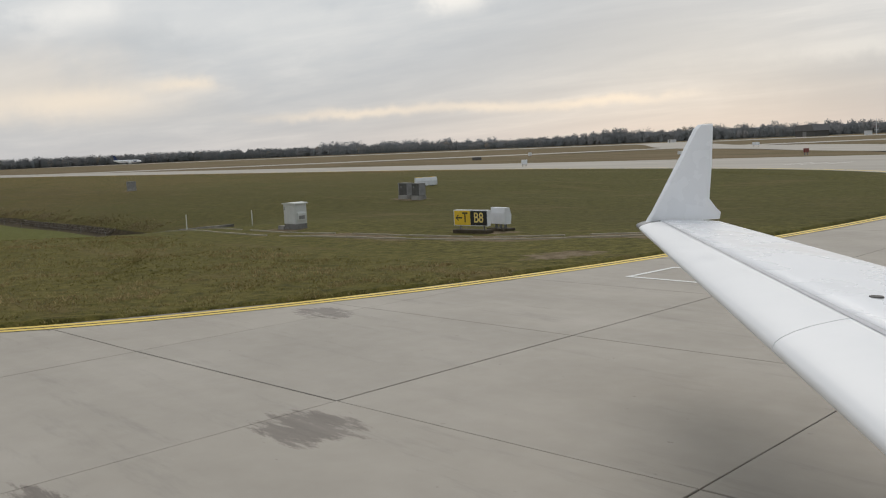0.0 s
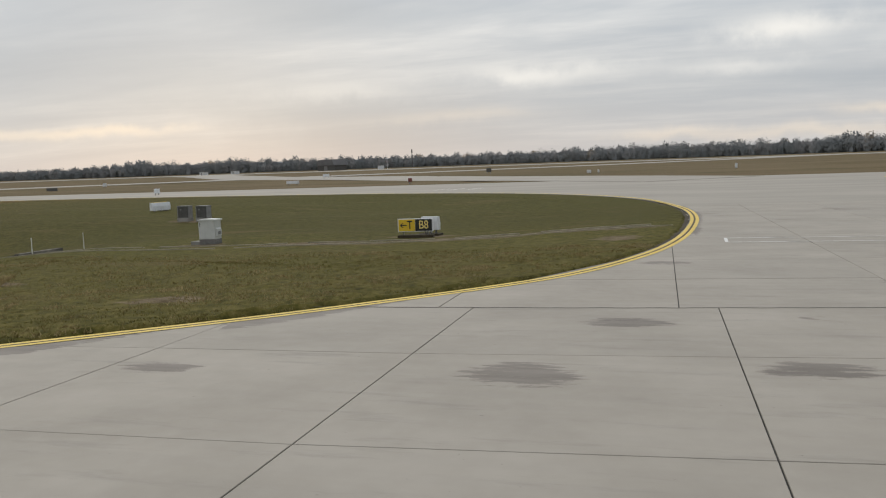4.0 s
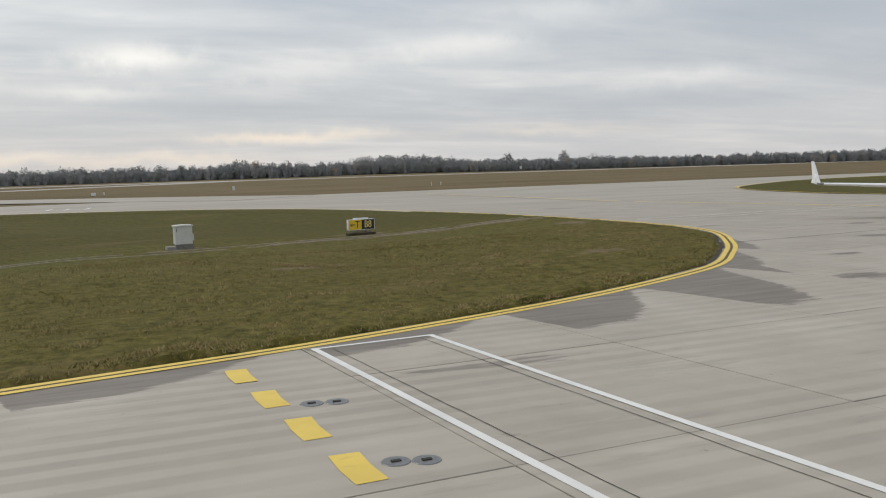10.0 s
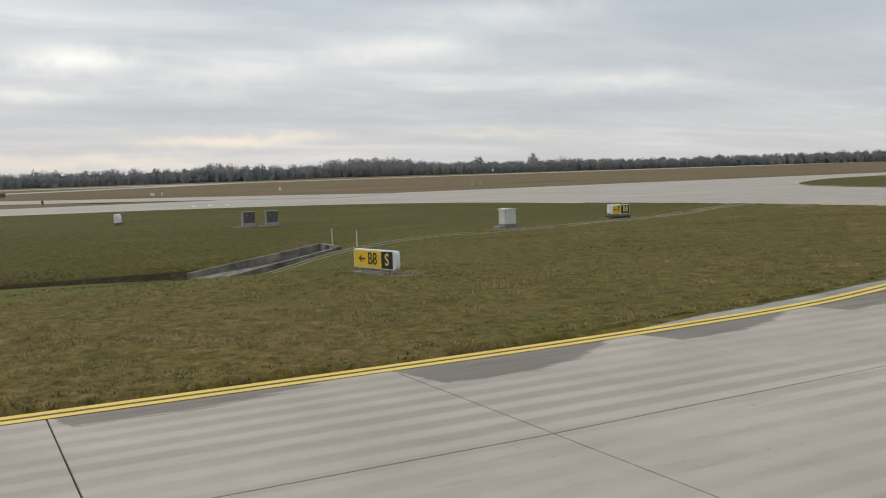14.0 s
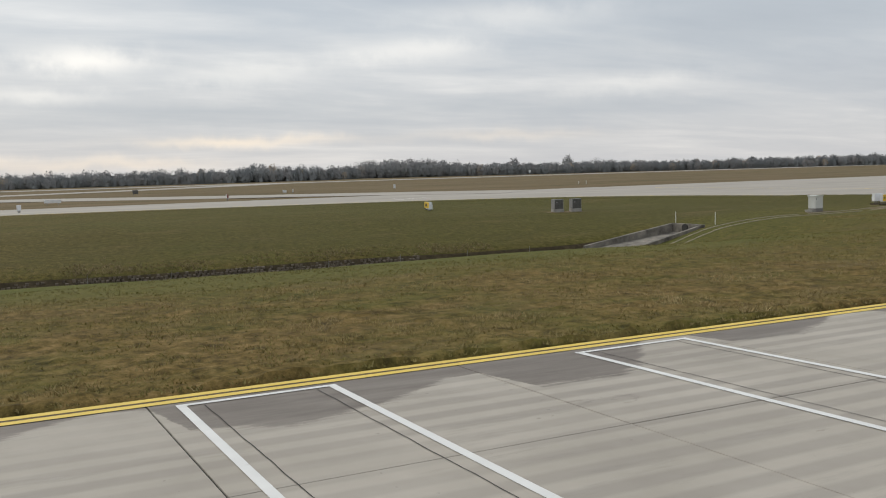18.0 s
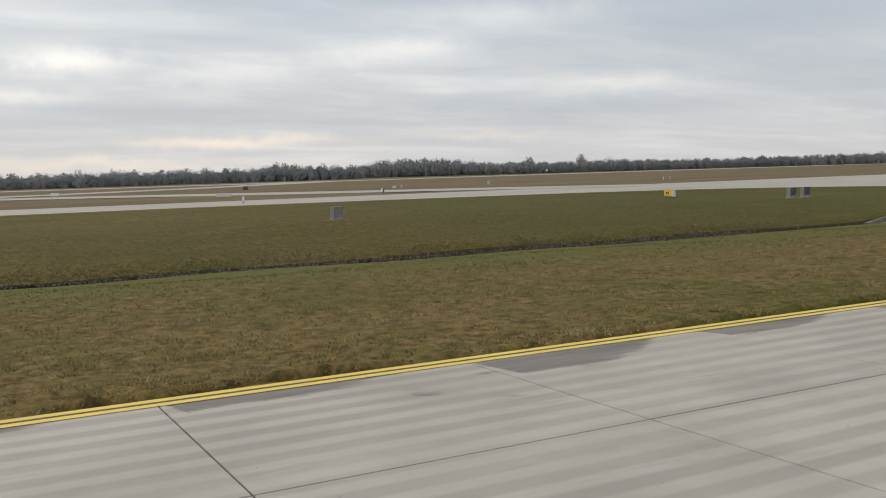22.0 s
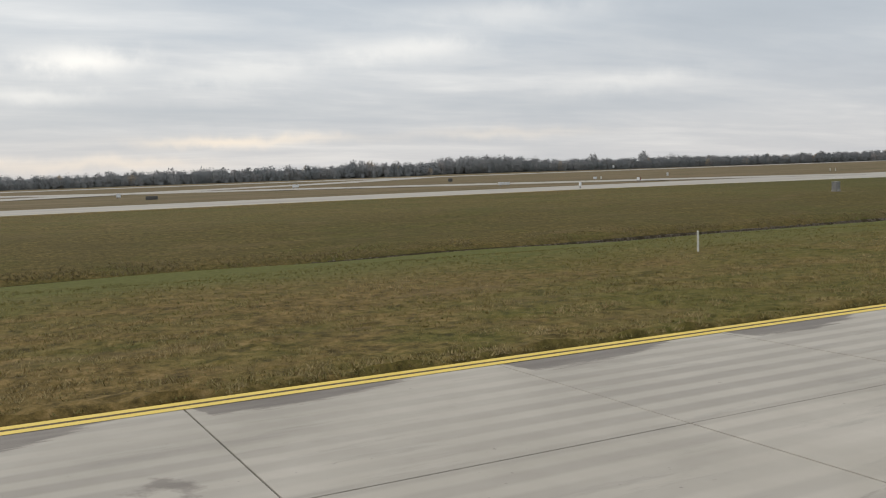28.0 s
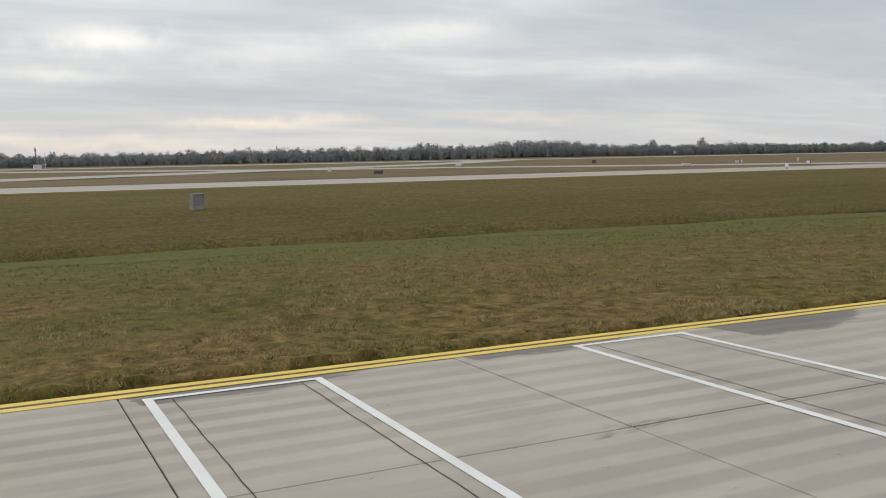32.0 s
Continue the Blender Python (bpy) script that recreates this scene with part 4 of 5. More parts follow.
def wall_run(points, thick, drop, name, parent):
    bm = bmesh.new()
    for (x0, y0, z0), (x1, y1, z1) in zip(points, points[1:]):
        d = Vector((x1 - x0, y1 - y0, 0)).normalized()
        n = Vector((-d.y, d.x, 0)) * thick / 2
        ring = []
        for px, py, pz in ((x0, y0, z0), (x1, y1, z1)):
            for s, zz in ((1, pz), (-1, pz), (-1, pz - drop), (1, pz - drop)):
                ring.append(bm.verts.new((px + s * n.x, py + s * n.y, zz)))
        for q in ((0, 1, 2, 3), (7, 6, 5, 4), (0, 4, 5, 1), (1, 5, 6, 2), (2, 6, 7, 3), (3, 7, 4, 0)):
            bm.faces.new([ring[i] for i in q])
    return part(name, bm, M_CULVERT, parent)


culvert = empty("culvert", pose(0, 0, 0), "stained concrete culvert channel with wing walls at the ditch end", "culvert")
wall_run([(84.5, 41.0, -1.46), (76.4, 40.75, -2.66)], 0.26, 1.2, "wing_wall", culvert)
wall_run([(84.6, 37.9, -1.50), (78.0, 36.5, -2.50)], 0.24, 1.2, "wing_wall", culvert)
wall_run([(84.72, 37.75, -1.45), (84.72, 41.15, -1.45)], 0.3, 1.3, "head_wall", culvert)
fl = bmesh.new()
fv = [fl.verts.new(c) for c in ((84.6, 38.0, -2.1), (84.6, 41.0, -2.1), (76.3, 40.7, -2.97), (77.8, 36.6, -2.97))]
fl.faces.new(fv)
part("channel_floor", fl, M_CULVERT, culvert)
# closed disc; its near-black colour stands for the shade inside the pipe
pipe = bmesh.new()
bmesh.ops.create_cone(pipe, cap_ends=True, segments=20, radius1=0.32, radius2=0.32, depth=0.1, matrix=Matrix.Translation((84.55, 39.5, -1.76)) @ pose(0, 0, 0, 0, 90, 0))
part("pipe_mouth", pipe, M_JOINT, culvert, "round pipe mouth, its inner shade painted as a dark disc")

M_KERB = plain("pale_kerb_concrete", (0.33, 0.29, 0.21), 0.9, var=0.35, scale=1.5)
# cable trench cover: two pale kerb lines across the grass
trail = curve_through([(78.5, 34.5), (85, 36.2), (92, 36.4), (98.5, 36.0), (104, 36.9), (110, 38.2), (116, 39.3), (119.0, 39.9)], 1.0)
for off in (-0.62, 0.62):
    rnd = random.Random(int(off * 100))
    for i in range(len(trail) - 1):
        if rnd.random() < (0.12 if off > 0 else 0.02):
            continue
        (x0, y0), (x1, y1) = trail[i], trail[i + 1]
        za, zb = ground_height(x0, y0 + off), ground_height(x1, y1 + off)
        z = (za + zb) / 2
        pitch = -math.degrees(math.atan2(zb - za, math.hypot(x1 - x0, y1 - y0)))
        a = math.degrees(math.atan2(y1 - y0, x1 - x0))
        ks = new("kerb_stone", bpy.data.meshes.new("kerb_stone"))
        bmk = box(-0.52, 0.52 - rnd.choice((0.0, 0.01, 0.04)), -0.05, 0.05, -0.12, 0.045 + rnd.uniform(-0.01, 0.012), 0.008)
        bmk.to_mesh(ks.data)
        bmk.free()
        ks.data.materials.append(M_KERB)
        ks.parent = ground
        ks.matrix_local = pose((x0 + x1) / 2, (y0 + y1) / 2 + off, z, 0, pitch, a)

# ------------------------------------------------------------------ small far things


def far_sign(x, y, w, h, mat, label, name="runway_sign", z=-0.72):
    s = empty(name, pose(x, y, z, 0, 0, math.degrees(math.atan2(y + 11, x - 40)) - 90), label, "airfield sign", "far signs")
    part("panel", box(-w / 2, w / 2, -0.12, 0.12, 0.25, 0.25 + h, 0.03, 2), mat, s)
    part("leg", box(-w * 0.35, -w * 0.35 + 0.08, -0.05, 0.05, -0.2, 0.27), M_METAL, s)
    part("leg", box(w * 0.35 - 0.08, w * 0.35, -0.05, 0.05, -0.2, 0.27), M_METAL, s)
    return s


far_sign(40.4, 114.9, 0.9, 0.7, M_SHELL, "small white airfield sign beyond the taxiway", z=-0.80).rotation_euler = (0, 0, radians(69))
far_sign(45.7, 150.0, 2.6, 0.55, M_SHELL, "long low white airfield sign far across the meadow")
two = far_sign(72.5, 139.5, 1.1, 0.6, M_RED, "airfield sign with a faded red face and white back")
two.rotation_euler = (0, 0, radians(84))
part("back_panel", box(-0.56, 0.56, 0.125, 0.16, 0.24, 0.86, 0.01), M_SHELL, two, "white back of the sign")
far_sign(125.7, 193.2, 0.5, 0.95, M_SHELL, "small white post sign far across the meadow", z=-1.0)
far_sign(96.0, 187.7, 0.9, 0.6, M_SHELL, "small white airfield sign far across the meadow", z=-1.0)
far_sign(66.9, 217.7, 1.3, 0.95, M_GREY, "dark airfield sign far across the meadow", z=-0.6)
far_sign(-22.9, 166.6, 2.4, 0.7, M_GREY, "dark low sign far across the meadow", z=-1.1)

# ------------------------------------------------------------------ woods along the horizon


def woods_material(name, haze_tint):
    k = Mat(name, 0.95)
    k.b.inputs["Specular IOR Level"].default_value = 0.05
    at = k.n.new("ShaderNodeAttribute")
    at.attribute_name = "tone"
    # grey of bare twigs, lifted so that distance haze sits in the colour
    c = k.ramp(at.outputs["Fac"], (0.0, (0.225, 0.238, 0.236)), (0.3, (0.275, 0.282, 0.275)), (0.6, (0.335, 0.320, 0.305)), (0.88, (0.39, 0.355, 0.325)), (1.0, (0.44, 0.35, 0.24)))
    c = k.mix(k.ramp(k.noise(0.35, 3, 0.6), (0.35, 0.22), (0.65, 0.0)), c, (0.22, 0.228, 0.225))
    k.color(k.mix(1.0, c, haze_tint, "MULTIPLY"))
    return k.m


M_WOODS = woods_material("hazed_autumn_woods", (1.0, 1.0, 1.02))
# the same woods made paler and bluer, as painted haze over the ridge
M_RIDGE = woods_material("haze_tinted_ridge_woods", (1.15, 1.18, 1.25))


def ball(n_lat, n_lon):
    """A unit ball as points and triangles."""
    pts = [(0.0, 0.0, -1.0)] + [(math.cos(b) * math.cos(a), math.cos(b) * math.sin(a), math.sin(b)) for b in np.linspace(-1.1, 1.1, n_lat) for a in np.arange(n_lon) * 2 * math.pi / n_lon] + [(0.0, 0.0, 1.0)]
    tri = [(0, 1 + (j + 1) % n_lon, 1 + j) for j in range(n_lon)]
    for i in range(n_lat - 1):
        for j in range(n_lon):
            p, q = 1 + i * n_lon + j, 1 + i * n_lon + (j + 1) % n_lon
            tri += [(p, q, q + n_lon), (p, q + n_lon, p + n_lon)]
    top, last = len(pts) - 1, 1 + (n_lat - 1) * n_lon
    return np.array(pts), np.array(tri + [(last + j, last + (j + 1) % n_lon, top) for j in range(n_lon)])


def woods(name, trees, label, seed, mat, leaves=560):
    """Many trees in one mesh, each with a stem, knotted inner masses and a ragged rim of twigs. Rows: x, y, z, height, width, bare, tone."""
    rg = np.random.RandomState(seed)
    t = np.array([q[:5] for q in trees], float)
    bare = np.array([q[5] for q in trees])
    tone = np.array([q[6] for q in trees])
    V, Fc, N, T = [], [], [], []
    count = 0

    def put(v, f, nrm, tn):
        nonlocal count
        V.append(v.reshape(-1, 3)), Fc.append(f.reshape(-1, 3) + count), N.append(nrm.reshape(-1, 3)), T.append(tn.ravel())
        count += len(V[-1])

    # inner masses, halved in tone to paint the shade inside each crown
    pts, tri = ball(4, 7)
    for j in range(4):
        k = np.flatnonzero(~bare)
        n = len(k)
        w, h = t[k, 4], t[k, 3]
        sz = np.stack([w * rg.uniform(0.16, 0.26, n), w * rg.uniform(0.16, 0.26, n), h * rg.uniform(0.13, 0.2, n)], 1)
        c = t[k, :3] + np.stack([w * rg.uniform(-0.24, 0.24, n), w * rg.uniform(-0.24, 0.24, n), h * np.array([0.16, 0.30, 0.44, 0.58])[j] * rg.uniform(0.9, 1.05, n)], 1)
        v = pts[None] * sz[:, None] * rg.uniform(0.72, 1.15, (n, len(pts), 1)) + c[:, None]
        nrm = np.broadcast_to(pts[None] * 0.25 + np.array([0, -0.9, 0.15]), v.shape)
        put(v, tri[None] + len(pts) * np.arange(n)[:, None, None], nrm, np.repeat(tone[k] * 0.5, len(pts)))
    # twigs and leaves
    k = np.repeat(np.arange(len(t)), leaves)
    k = k[~bare[k] | (rg.uniform(size=len(k)) < 0.75)]
    n = len(k)
    d = rg.normal(size=(n, 3))
    d /= np.linalg.norm(d, axis=1)[:, None]
    reach = rg.uniform(0.1, 1, n) ** 0.5
    lobe = 1 + 0.20 * np.sin(d[:, 0] * 4 + k * 1.7) * np.cos(d[:, 2] * 5 + k)
    c = np.stack([t[k, 0] + d[:, 0] * reach * lobe * t[k, 4] * 0.5, t[k, 1] + d[:, 1] * reach * lobe * t[k, 4] * 0.5, t[k, 2] + t[k, 3] * (0.54 + 0.46 * d[:, 2] * reach * np.where(d[:, 2] > 0, lobe**0.4, 1.1))], 1)
    size = t[k, 3] * rg.uniform(0.018, 0.046, n) * np.where(bare[k], 0.5, 1.0)
    off = rg.normal(size=(n, 3, 3)) * size[:, None, None] * np.array([0.9, 0.9, 1.1])
    nrm = d * 0.35 + np.array([0, -0.6, 0.42]) + rg.normal(0, 0.05, (n, 3))
    put(c[:, None] + off, np.arange(3 * n).reshape(-1, 3), np.repeat(nrm, 3, 0), np.repeat(np.clip(tone[k] + rg.normal(0, 0.06, n), 0, 1), 3))
    # stems
    m = len(t)
    tw = 0.016 * t[:, 3]
    ring = np.array([(1, 0), (-0.5, 0.87), (-0.5, -0.87)])
    foot = np.stack([t[:, None, 0] + ring[None, :, 0] * tw[:, None], t[:, None, 1] + ring[None, :, 1] * tw[:, None], np.repeat(t[:, 2:3] - 0.5, 3, 1)], -1)
    stem = np.concatenate([foot, np.stack([t[:, 0], t[:, 1], t[:, 2] + 0.95 * t[:, 3]], -1)[:, None]], 1)
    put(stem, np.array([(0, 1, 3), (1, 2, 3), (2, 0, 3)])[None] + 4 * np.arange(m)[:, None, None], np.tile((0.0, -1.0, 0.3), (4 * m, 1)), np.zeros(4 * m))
    v, f, nv, tn = np.concatenate(V), np.concatenate(Fc), np.concatenate(N), np.concatenate(T)
    f = outward(v, f, nv)
    me = tri_mesh(name, v, f, mat, tn)
    nv = nv / (np.linalg.norm(nv, axis=1)[:, None] + 1e-9)
    me.polygons.foreach_set("use_smooth", [True] * len(f))
    me.normals_split_custom_set_from_vertices(nv.tolist())
    return tagged(new(name, me), label, "woods", kind="stuff")


def outward(v, f, nv):
    """Turns each triangle to the side that its shading normal shows."""
    flat = np.cross(v[f[:, 1]] - v[f[:, 0]], v[f[:, 2]] - v[f[:, 0]])
    back = np.einsum("ij,ij->i", flat, nv[f[:, 0]]) < 0
    f = f.copy()
    f[back] = f[back][:, [0, 2, 1]]
    return f


def tri_mesh(name, v, f, mat, tone=None):
    """A large triangle mesh from arrays, with a tone stored at its points."""
    me = bpy.data.meshes.new(name)
    me.vertices.add(len(v))
    me.vertices.foreach_set("co", np.asarray(v, np.float32).ravel())
    me.loops.add(len(f) * 3)
    me.loops.foreach_set("vertex_index", np.asarray(f, np.int32).ravel())
    me.polygons.add(len(f))
    me.polygons.foreach_set("loop_start", np.arange(0, len(f) * 3, 3, dtype=np.int32))
    me.update(calc_edges=True)
    if tone is not None:
        at = me.attributes.new("tone", "FLOAT", "POINT")
        at.data.foreach_set("value", np.asarray(tone, np.float32))
    me.materials.append(mat)
    return me


rw = random.Random(4)
# bearing from the middle of the walk, distance of the woods, height of their crest
AZ = [-100, -80, -61, -50, -42, -36, -25, -10, 0, 6, 13, 18, 20.4, 20.6, 26.6, 28, 33, 36, 45, 55, 70, 95]
DIST = [1500, 1500, 1450, 1150, 950, 800, 740, 700, 680, 680, 700, 730, 840, 865, 812, 775, 760, 780, 800, 820, 850, 900]
CREST_AZ = [-100, -70, -62, -56, -50, -46, -42, -39, -34, -32.5, -31, -28, -24, -20, -16, -10, -4, 0, 6, 12, 15, 18, 20.2, 20.7, 22, 25, 26.3, 27.5, 33, 36, 40, 46, 52, 60, 95]
CREST = [16, 16, 15.6, 14.2, 12.8, 10.8, 9.3, 8.2, 9.2, 10, 12.6, 11.8, 12.6, 10.3, 11, 9.0, 10, 11, 10.4, 11.3, 12.9, 11.4, 12.3, 16.2, 17.4, 16.3, 14.5, 11.2, 9.3, 10.5, 8.6, 8.6, 9.2, 9, 9]
line = []
az = -90.0
while az < 64:
    far = float(np.interp(az, AZ, DIST))
    crest = float(np.interp(az, CREST_AZ, CREST))
    grove = 20.6 < az < 26.4
    even = 0.35 if grove or az > 27 or az < -33 else 1.0
    stand = 1.0 + even * (0.16 * noise.noise((az * 0.9, 3.0, 0)) + 0.14 * noise.noise((az * 2.3, 7.0, 0)))
    for row in range(3):
        a = radians(az + rw.uniform(-0.2, 0.2))
        dist = far + row * 9 + rw.uniform(-4, 4)
        h = (crest + 1.0) * stand * (rw.uniform(0.93, 1.05) if even < 1 else rw.uniform(0.72, 1.12)) * (0.74, 0.9, 1.0)[row]
        bare_one = (not grove) and even == 1.0 and rw.random() < (0.06, 0.14, 0.30)[row]
        tone = min(1, max(0, 0.36 + 0.5 * noise.noise((az * 0.8, 11.0, row * 3.0)) + rw.uniform(-0.2, 0.2)))
        if grove:
            tone = rw.uniform(0.3, 0.55)
        elif rw.random() < 0.025:
            tone = 1.0
        line.append((40 + dist * math.sin(a), -10 + dist * math.cos(a), -1.2, h, h * rw.uniform(0.55, 0.85), bare_one, tone))
    az += rw.uniform(0.22, 0.36) * 700 / far * (crest / 11)
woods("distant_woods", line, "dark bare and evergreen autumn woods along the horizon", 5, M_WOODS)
lone = [(436.2, 662.5, -1, 15.6, 10, False, 0.5), (484.0, 650.0, -1, 16.2, 9, False, 0.45), (404, 712, -1, 12.5, 8, True, 0.5), (505, 636, -1, 14.2, 9, True, 0.5), (612, 560, -1, 11.0, 8, False, 0.3)]
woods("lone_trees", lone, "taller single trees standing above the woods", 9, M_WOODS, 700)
ridge = []
for a0, a1, top in ((-53, -50.3, 26), (-49.2, -44.6, 24), (-43.6, -41.5, 20), (-57.5, -56, 20), (-64, -60, 21), (-35.5, -34, 17)):
    for _ in range(int((a1 - a0) * 9)):
        a = radians(rw.uniform(a0, a1))
        dist = rw.uniform(1620, 1700)
        h = top * rw.uniform(0.82, 1.0)
        ridge.append((40 + dist * math.sin(a), -10 + dist * math.cos(a), -1.0, h, h * rw.uniform(0.6, 0.8), False, rw.uniform(0.3, 0.7)))
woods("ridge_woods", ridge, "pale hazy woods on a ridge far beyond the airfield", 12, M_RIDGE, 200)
# a closed dark belt of undergrowth stands behind the stems
bv, bf = [], []
for i, az in enumerate(np.arange(-105, 100, 0.25)):
    a = radians(float(az))
    dist = float(np.interp(az, AZ, DIST)) + 24
    hh = float(np.interp(az, CREST_AZ, CREST)) * (0.62 + 0.14 * noise.noise((az * 2.1, 0, 0)))
    for rr, zz in ((dist, -2.0), (dist + 2, hh), (dist + 60, hh + 0.5), (dist + 62, -2.0)):
        bv.append((40 + rr * math.sin(a), -10 + rr * math.cos(a), zz))
    if i:
        for k in range(3):
            q = (i - 1) * 4 + k
            bf.append((q, q + 4, q + 5, q + 1))
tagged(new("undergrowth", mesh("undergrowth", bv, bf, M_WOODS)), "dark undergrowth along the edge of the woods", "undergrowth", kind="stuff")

# ------------------------------------------------------------------ the aircraft wing beside the first place of the camera
CHORD = [0.0, 0.008, 0.03, 0.07, 0.13, 0.20, 0.27]
AFTER = [0.275, 0.40, 0.55, 0.70, 0.85, 1.0]


def half_thick(t):
    return 0.55 * (0.2969 * math.sqrt(t) - 0.126 * t - 0.3516 * t * t + 0.2843 * t**3 - 0.1015 * t**4)


def section(lat):
    """Leading edge, trailing edge and height of the chord at a span place."""
    return 2.75 + 0.424 * (lat - 2.7), 6.47 - 0.205 * (8.92 - lat), 1.10 + 0.045 * lat


def loft(spans, fracs, closed_nose):
    bm = bmesh.new()
    rings = []
    for lat in spans:
        le, te, z = section(lat)
        c = te - le
        up_pts = [(le + c * t, lat, z + c * half_thick(t)) for t in fracs]
        lo_pts = [(le + c * t, lat, z - 1.15 * c * half_thick(t)) for t in fracs]
        ring = lo_pts[::-1] + (up_pts[1:] if closed_nose else up_pts)
        rings.append([bm.verts.new(p) for p in ring])
    for a, b in zip(rings, rings[1:]):
        for i in range(len(a) - 1):
            bm.faces.new((a[i], a[i + 1], b[i + 1], b[i]))
    for cap in (bm.faces.new(rings[0]), bm.faces.new(rings[-1][::-1])):
        for e in cap.edges:
            e.smooth = False
    return bm


RIGHT, AFT = Vector((-0.9193, 0.3936, 0)), Vector((0.3936, 0.9193, 0))
wing_at = Matrix(((AFT.x, RIGHT.x, 0, 132.36), (AFT.y, RIGHT.y, 0, 15.26), (0, 0, 1, 0), (0, 0, 0, 1)))
wing = empty("aircraft_wing", wing_at, "glossy white airliner wing with an upright winglet above the taxiway", "aircraft wing")
part("wing_skin", loft([0.9, 2.7, 4.1, 5.7, 7.3, 8.3, 8.86], AFTER, False), M_WING, wing, smooth=True)
part("leading_edge", loft([0.9, 2.0, 3.2, 4.105], CHORD, True), M_LEAD, wing, "light grey leading edge panel", smooth=True)
part("leading_edge", loft([4.115, 5.7, 7.3, 8.3, 8.80], CHORD, True), M_LEAD, wing, "light grey leading edge panel", smooth=True)
part("wing_tip", loft([8.80, 8.90, 8.97, 9.02], CHORD, True), M_METAL, wing, "grey metal cap at the tip of the leading edge", smooth=True)
sm = bmesh.new()
pts = []
for lat in np.linspace(0.9, 8.8, 12):
    le, te, z = section(lat)
    c = te - le
    pts.append([sm.verts.new((le + c * t, lat, z + c * half_thick(t) + 0.004)) for t in (0.262, 0.288)])
for a, b in zip(pts, pts[1:]):
    sm.faces.new((a[0], a[1], b[1], b[0]))
part("seam", sm, M_SEAM, wing, "grey sealant seam behind the leading edge")


def winglet():
    bm = bmesh.new()
    side = [(5.50, 1.53), (5.61, 1.67), (5.82, 1.985), (6.03, 2.30), (6.225, 2.60), (6.28, 2.645), (6.44, 2.65), (6.41, 2.2), (6.36, 1.77), (6.45, 1.66), (6.52, 1.60), (6.50, 1.52)]
    rings = []
    for off, inset in ((-0.045, 0.03), (-0.02, 0.0), (0.02, 0.0), (0.045, 0.03)):
        cx0, cz0 = 6.1, 2.0
        rings.append([bm.verts.new((x + (cx0 - x) * inset, 8.93 + off + 0.03 * (z - 1.5), z + (cz0 - z) * inset * 0.3)) for x, z in side])
    n = len(side)
    for a, b in zip(rings, rings[1:]):
        for i in range(n):
            bm.faces.new((a[i], a[(i + 1) % n], b[(i + 1) % n], b[i]))
    bm.faces.new(rings[0])
    bm.faces.new(rings[-1][::-1])
    return bm


wl_part = part("winglet", winglet(), M_WING, wing, "upright white winglet with a raked front edge")
le, te, z = section(4.54)
cap_z = z + (te - le) * half_thick((4.53 - le) / (te - le))
part("access_cap", tube(0.05, 0.045, cap_z - 0.01, cap_z + 0.006, 20, (4.53, 4.54)), M_GREY, wing, "dark oval access cap")
strut = part("landing_gear_strut", tube(0.09, 0.11, 0.35, 1.2, 14, (4.1, 1.05)), M_METAL, wing)
for sy in (-0.28, 0.28):
    w = bmesh.new()
    bmesh.ops.create_cone(w, cap_ends=True, segments=28, radius1=0.46, radius2=0.46, depth=0.30, matrix=Matrix.Translation((4.1, 1.05 + sy, 0.24)) @ pose(0, 0, 0, 90, 0, 0))
    bmesh.ops.bevel(w, geom=[e for e in w.edges if abs(e.verts[0].co.y - e.verts[1].co.y) < 1e-5], offset=0.06, segments=3, affect="EDGES")
    wh = part("wheel", w, M_TYRE, wing, "black rubber tyre")
    hub = bmesh.new()
    bmesh.ops.create_cone(hub, cap_ends=True, segments=20, radius1=0.2, radius2=0.2, depth=0.32, matrix=Matrix.Translation((4.1, 1.05 + sy, 0.24)) @ pose(0, 0, 0, 90, 0, 0))
    part("rim", hub, M_METAL, wh)

# ------------------------------------------------------------------ far airliners


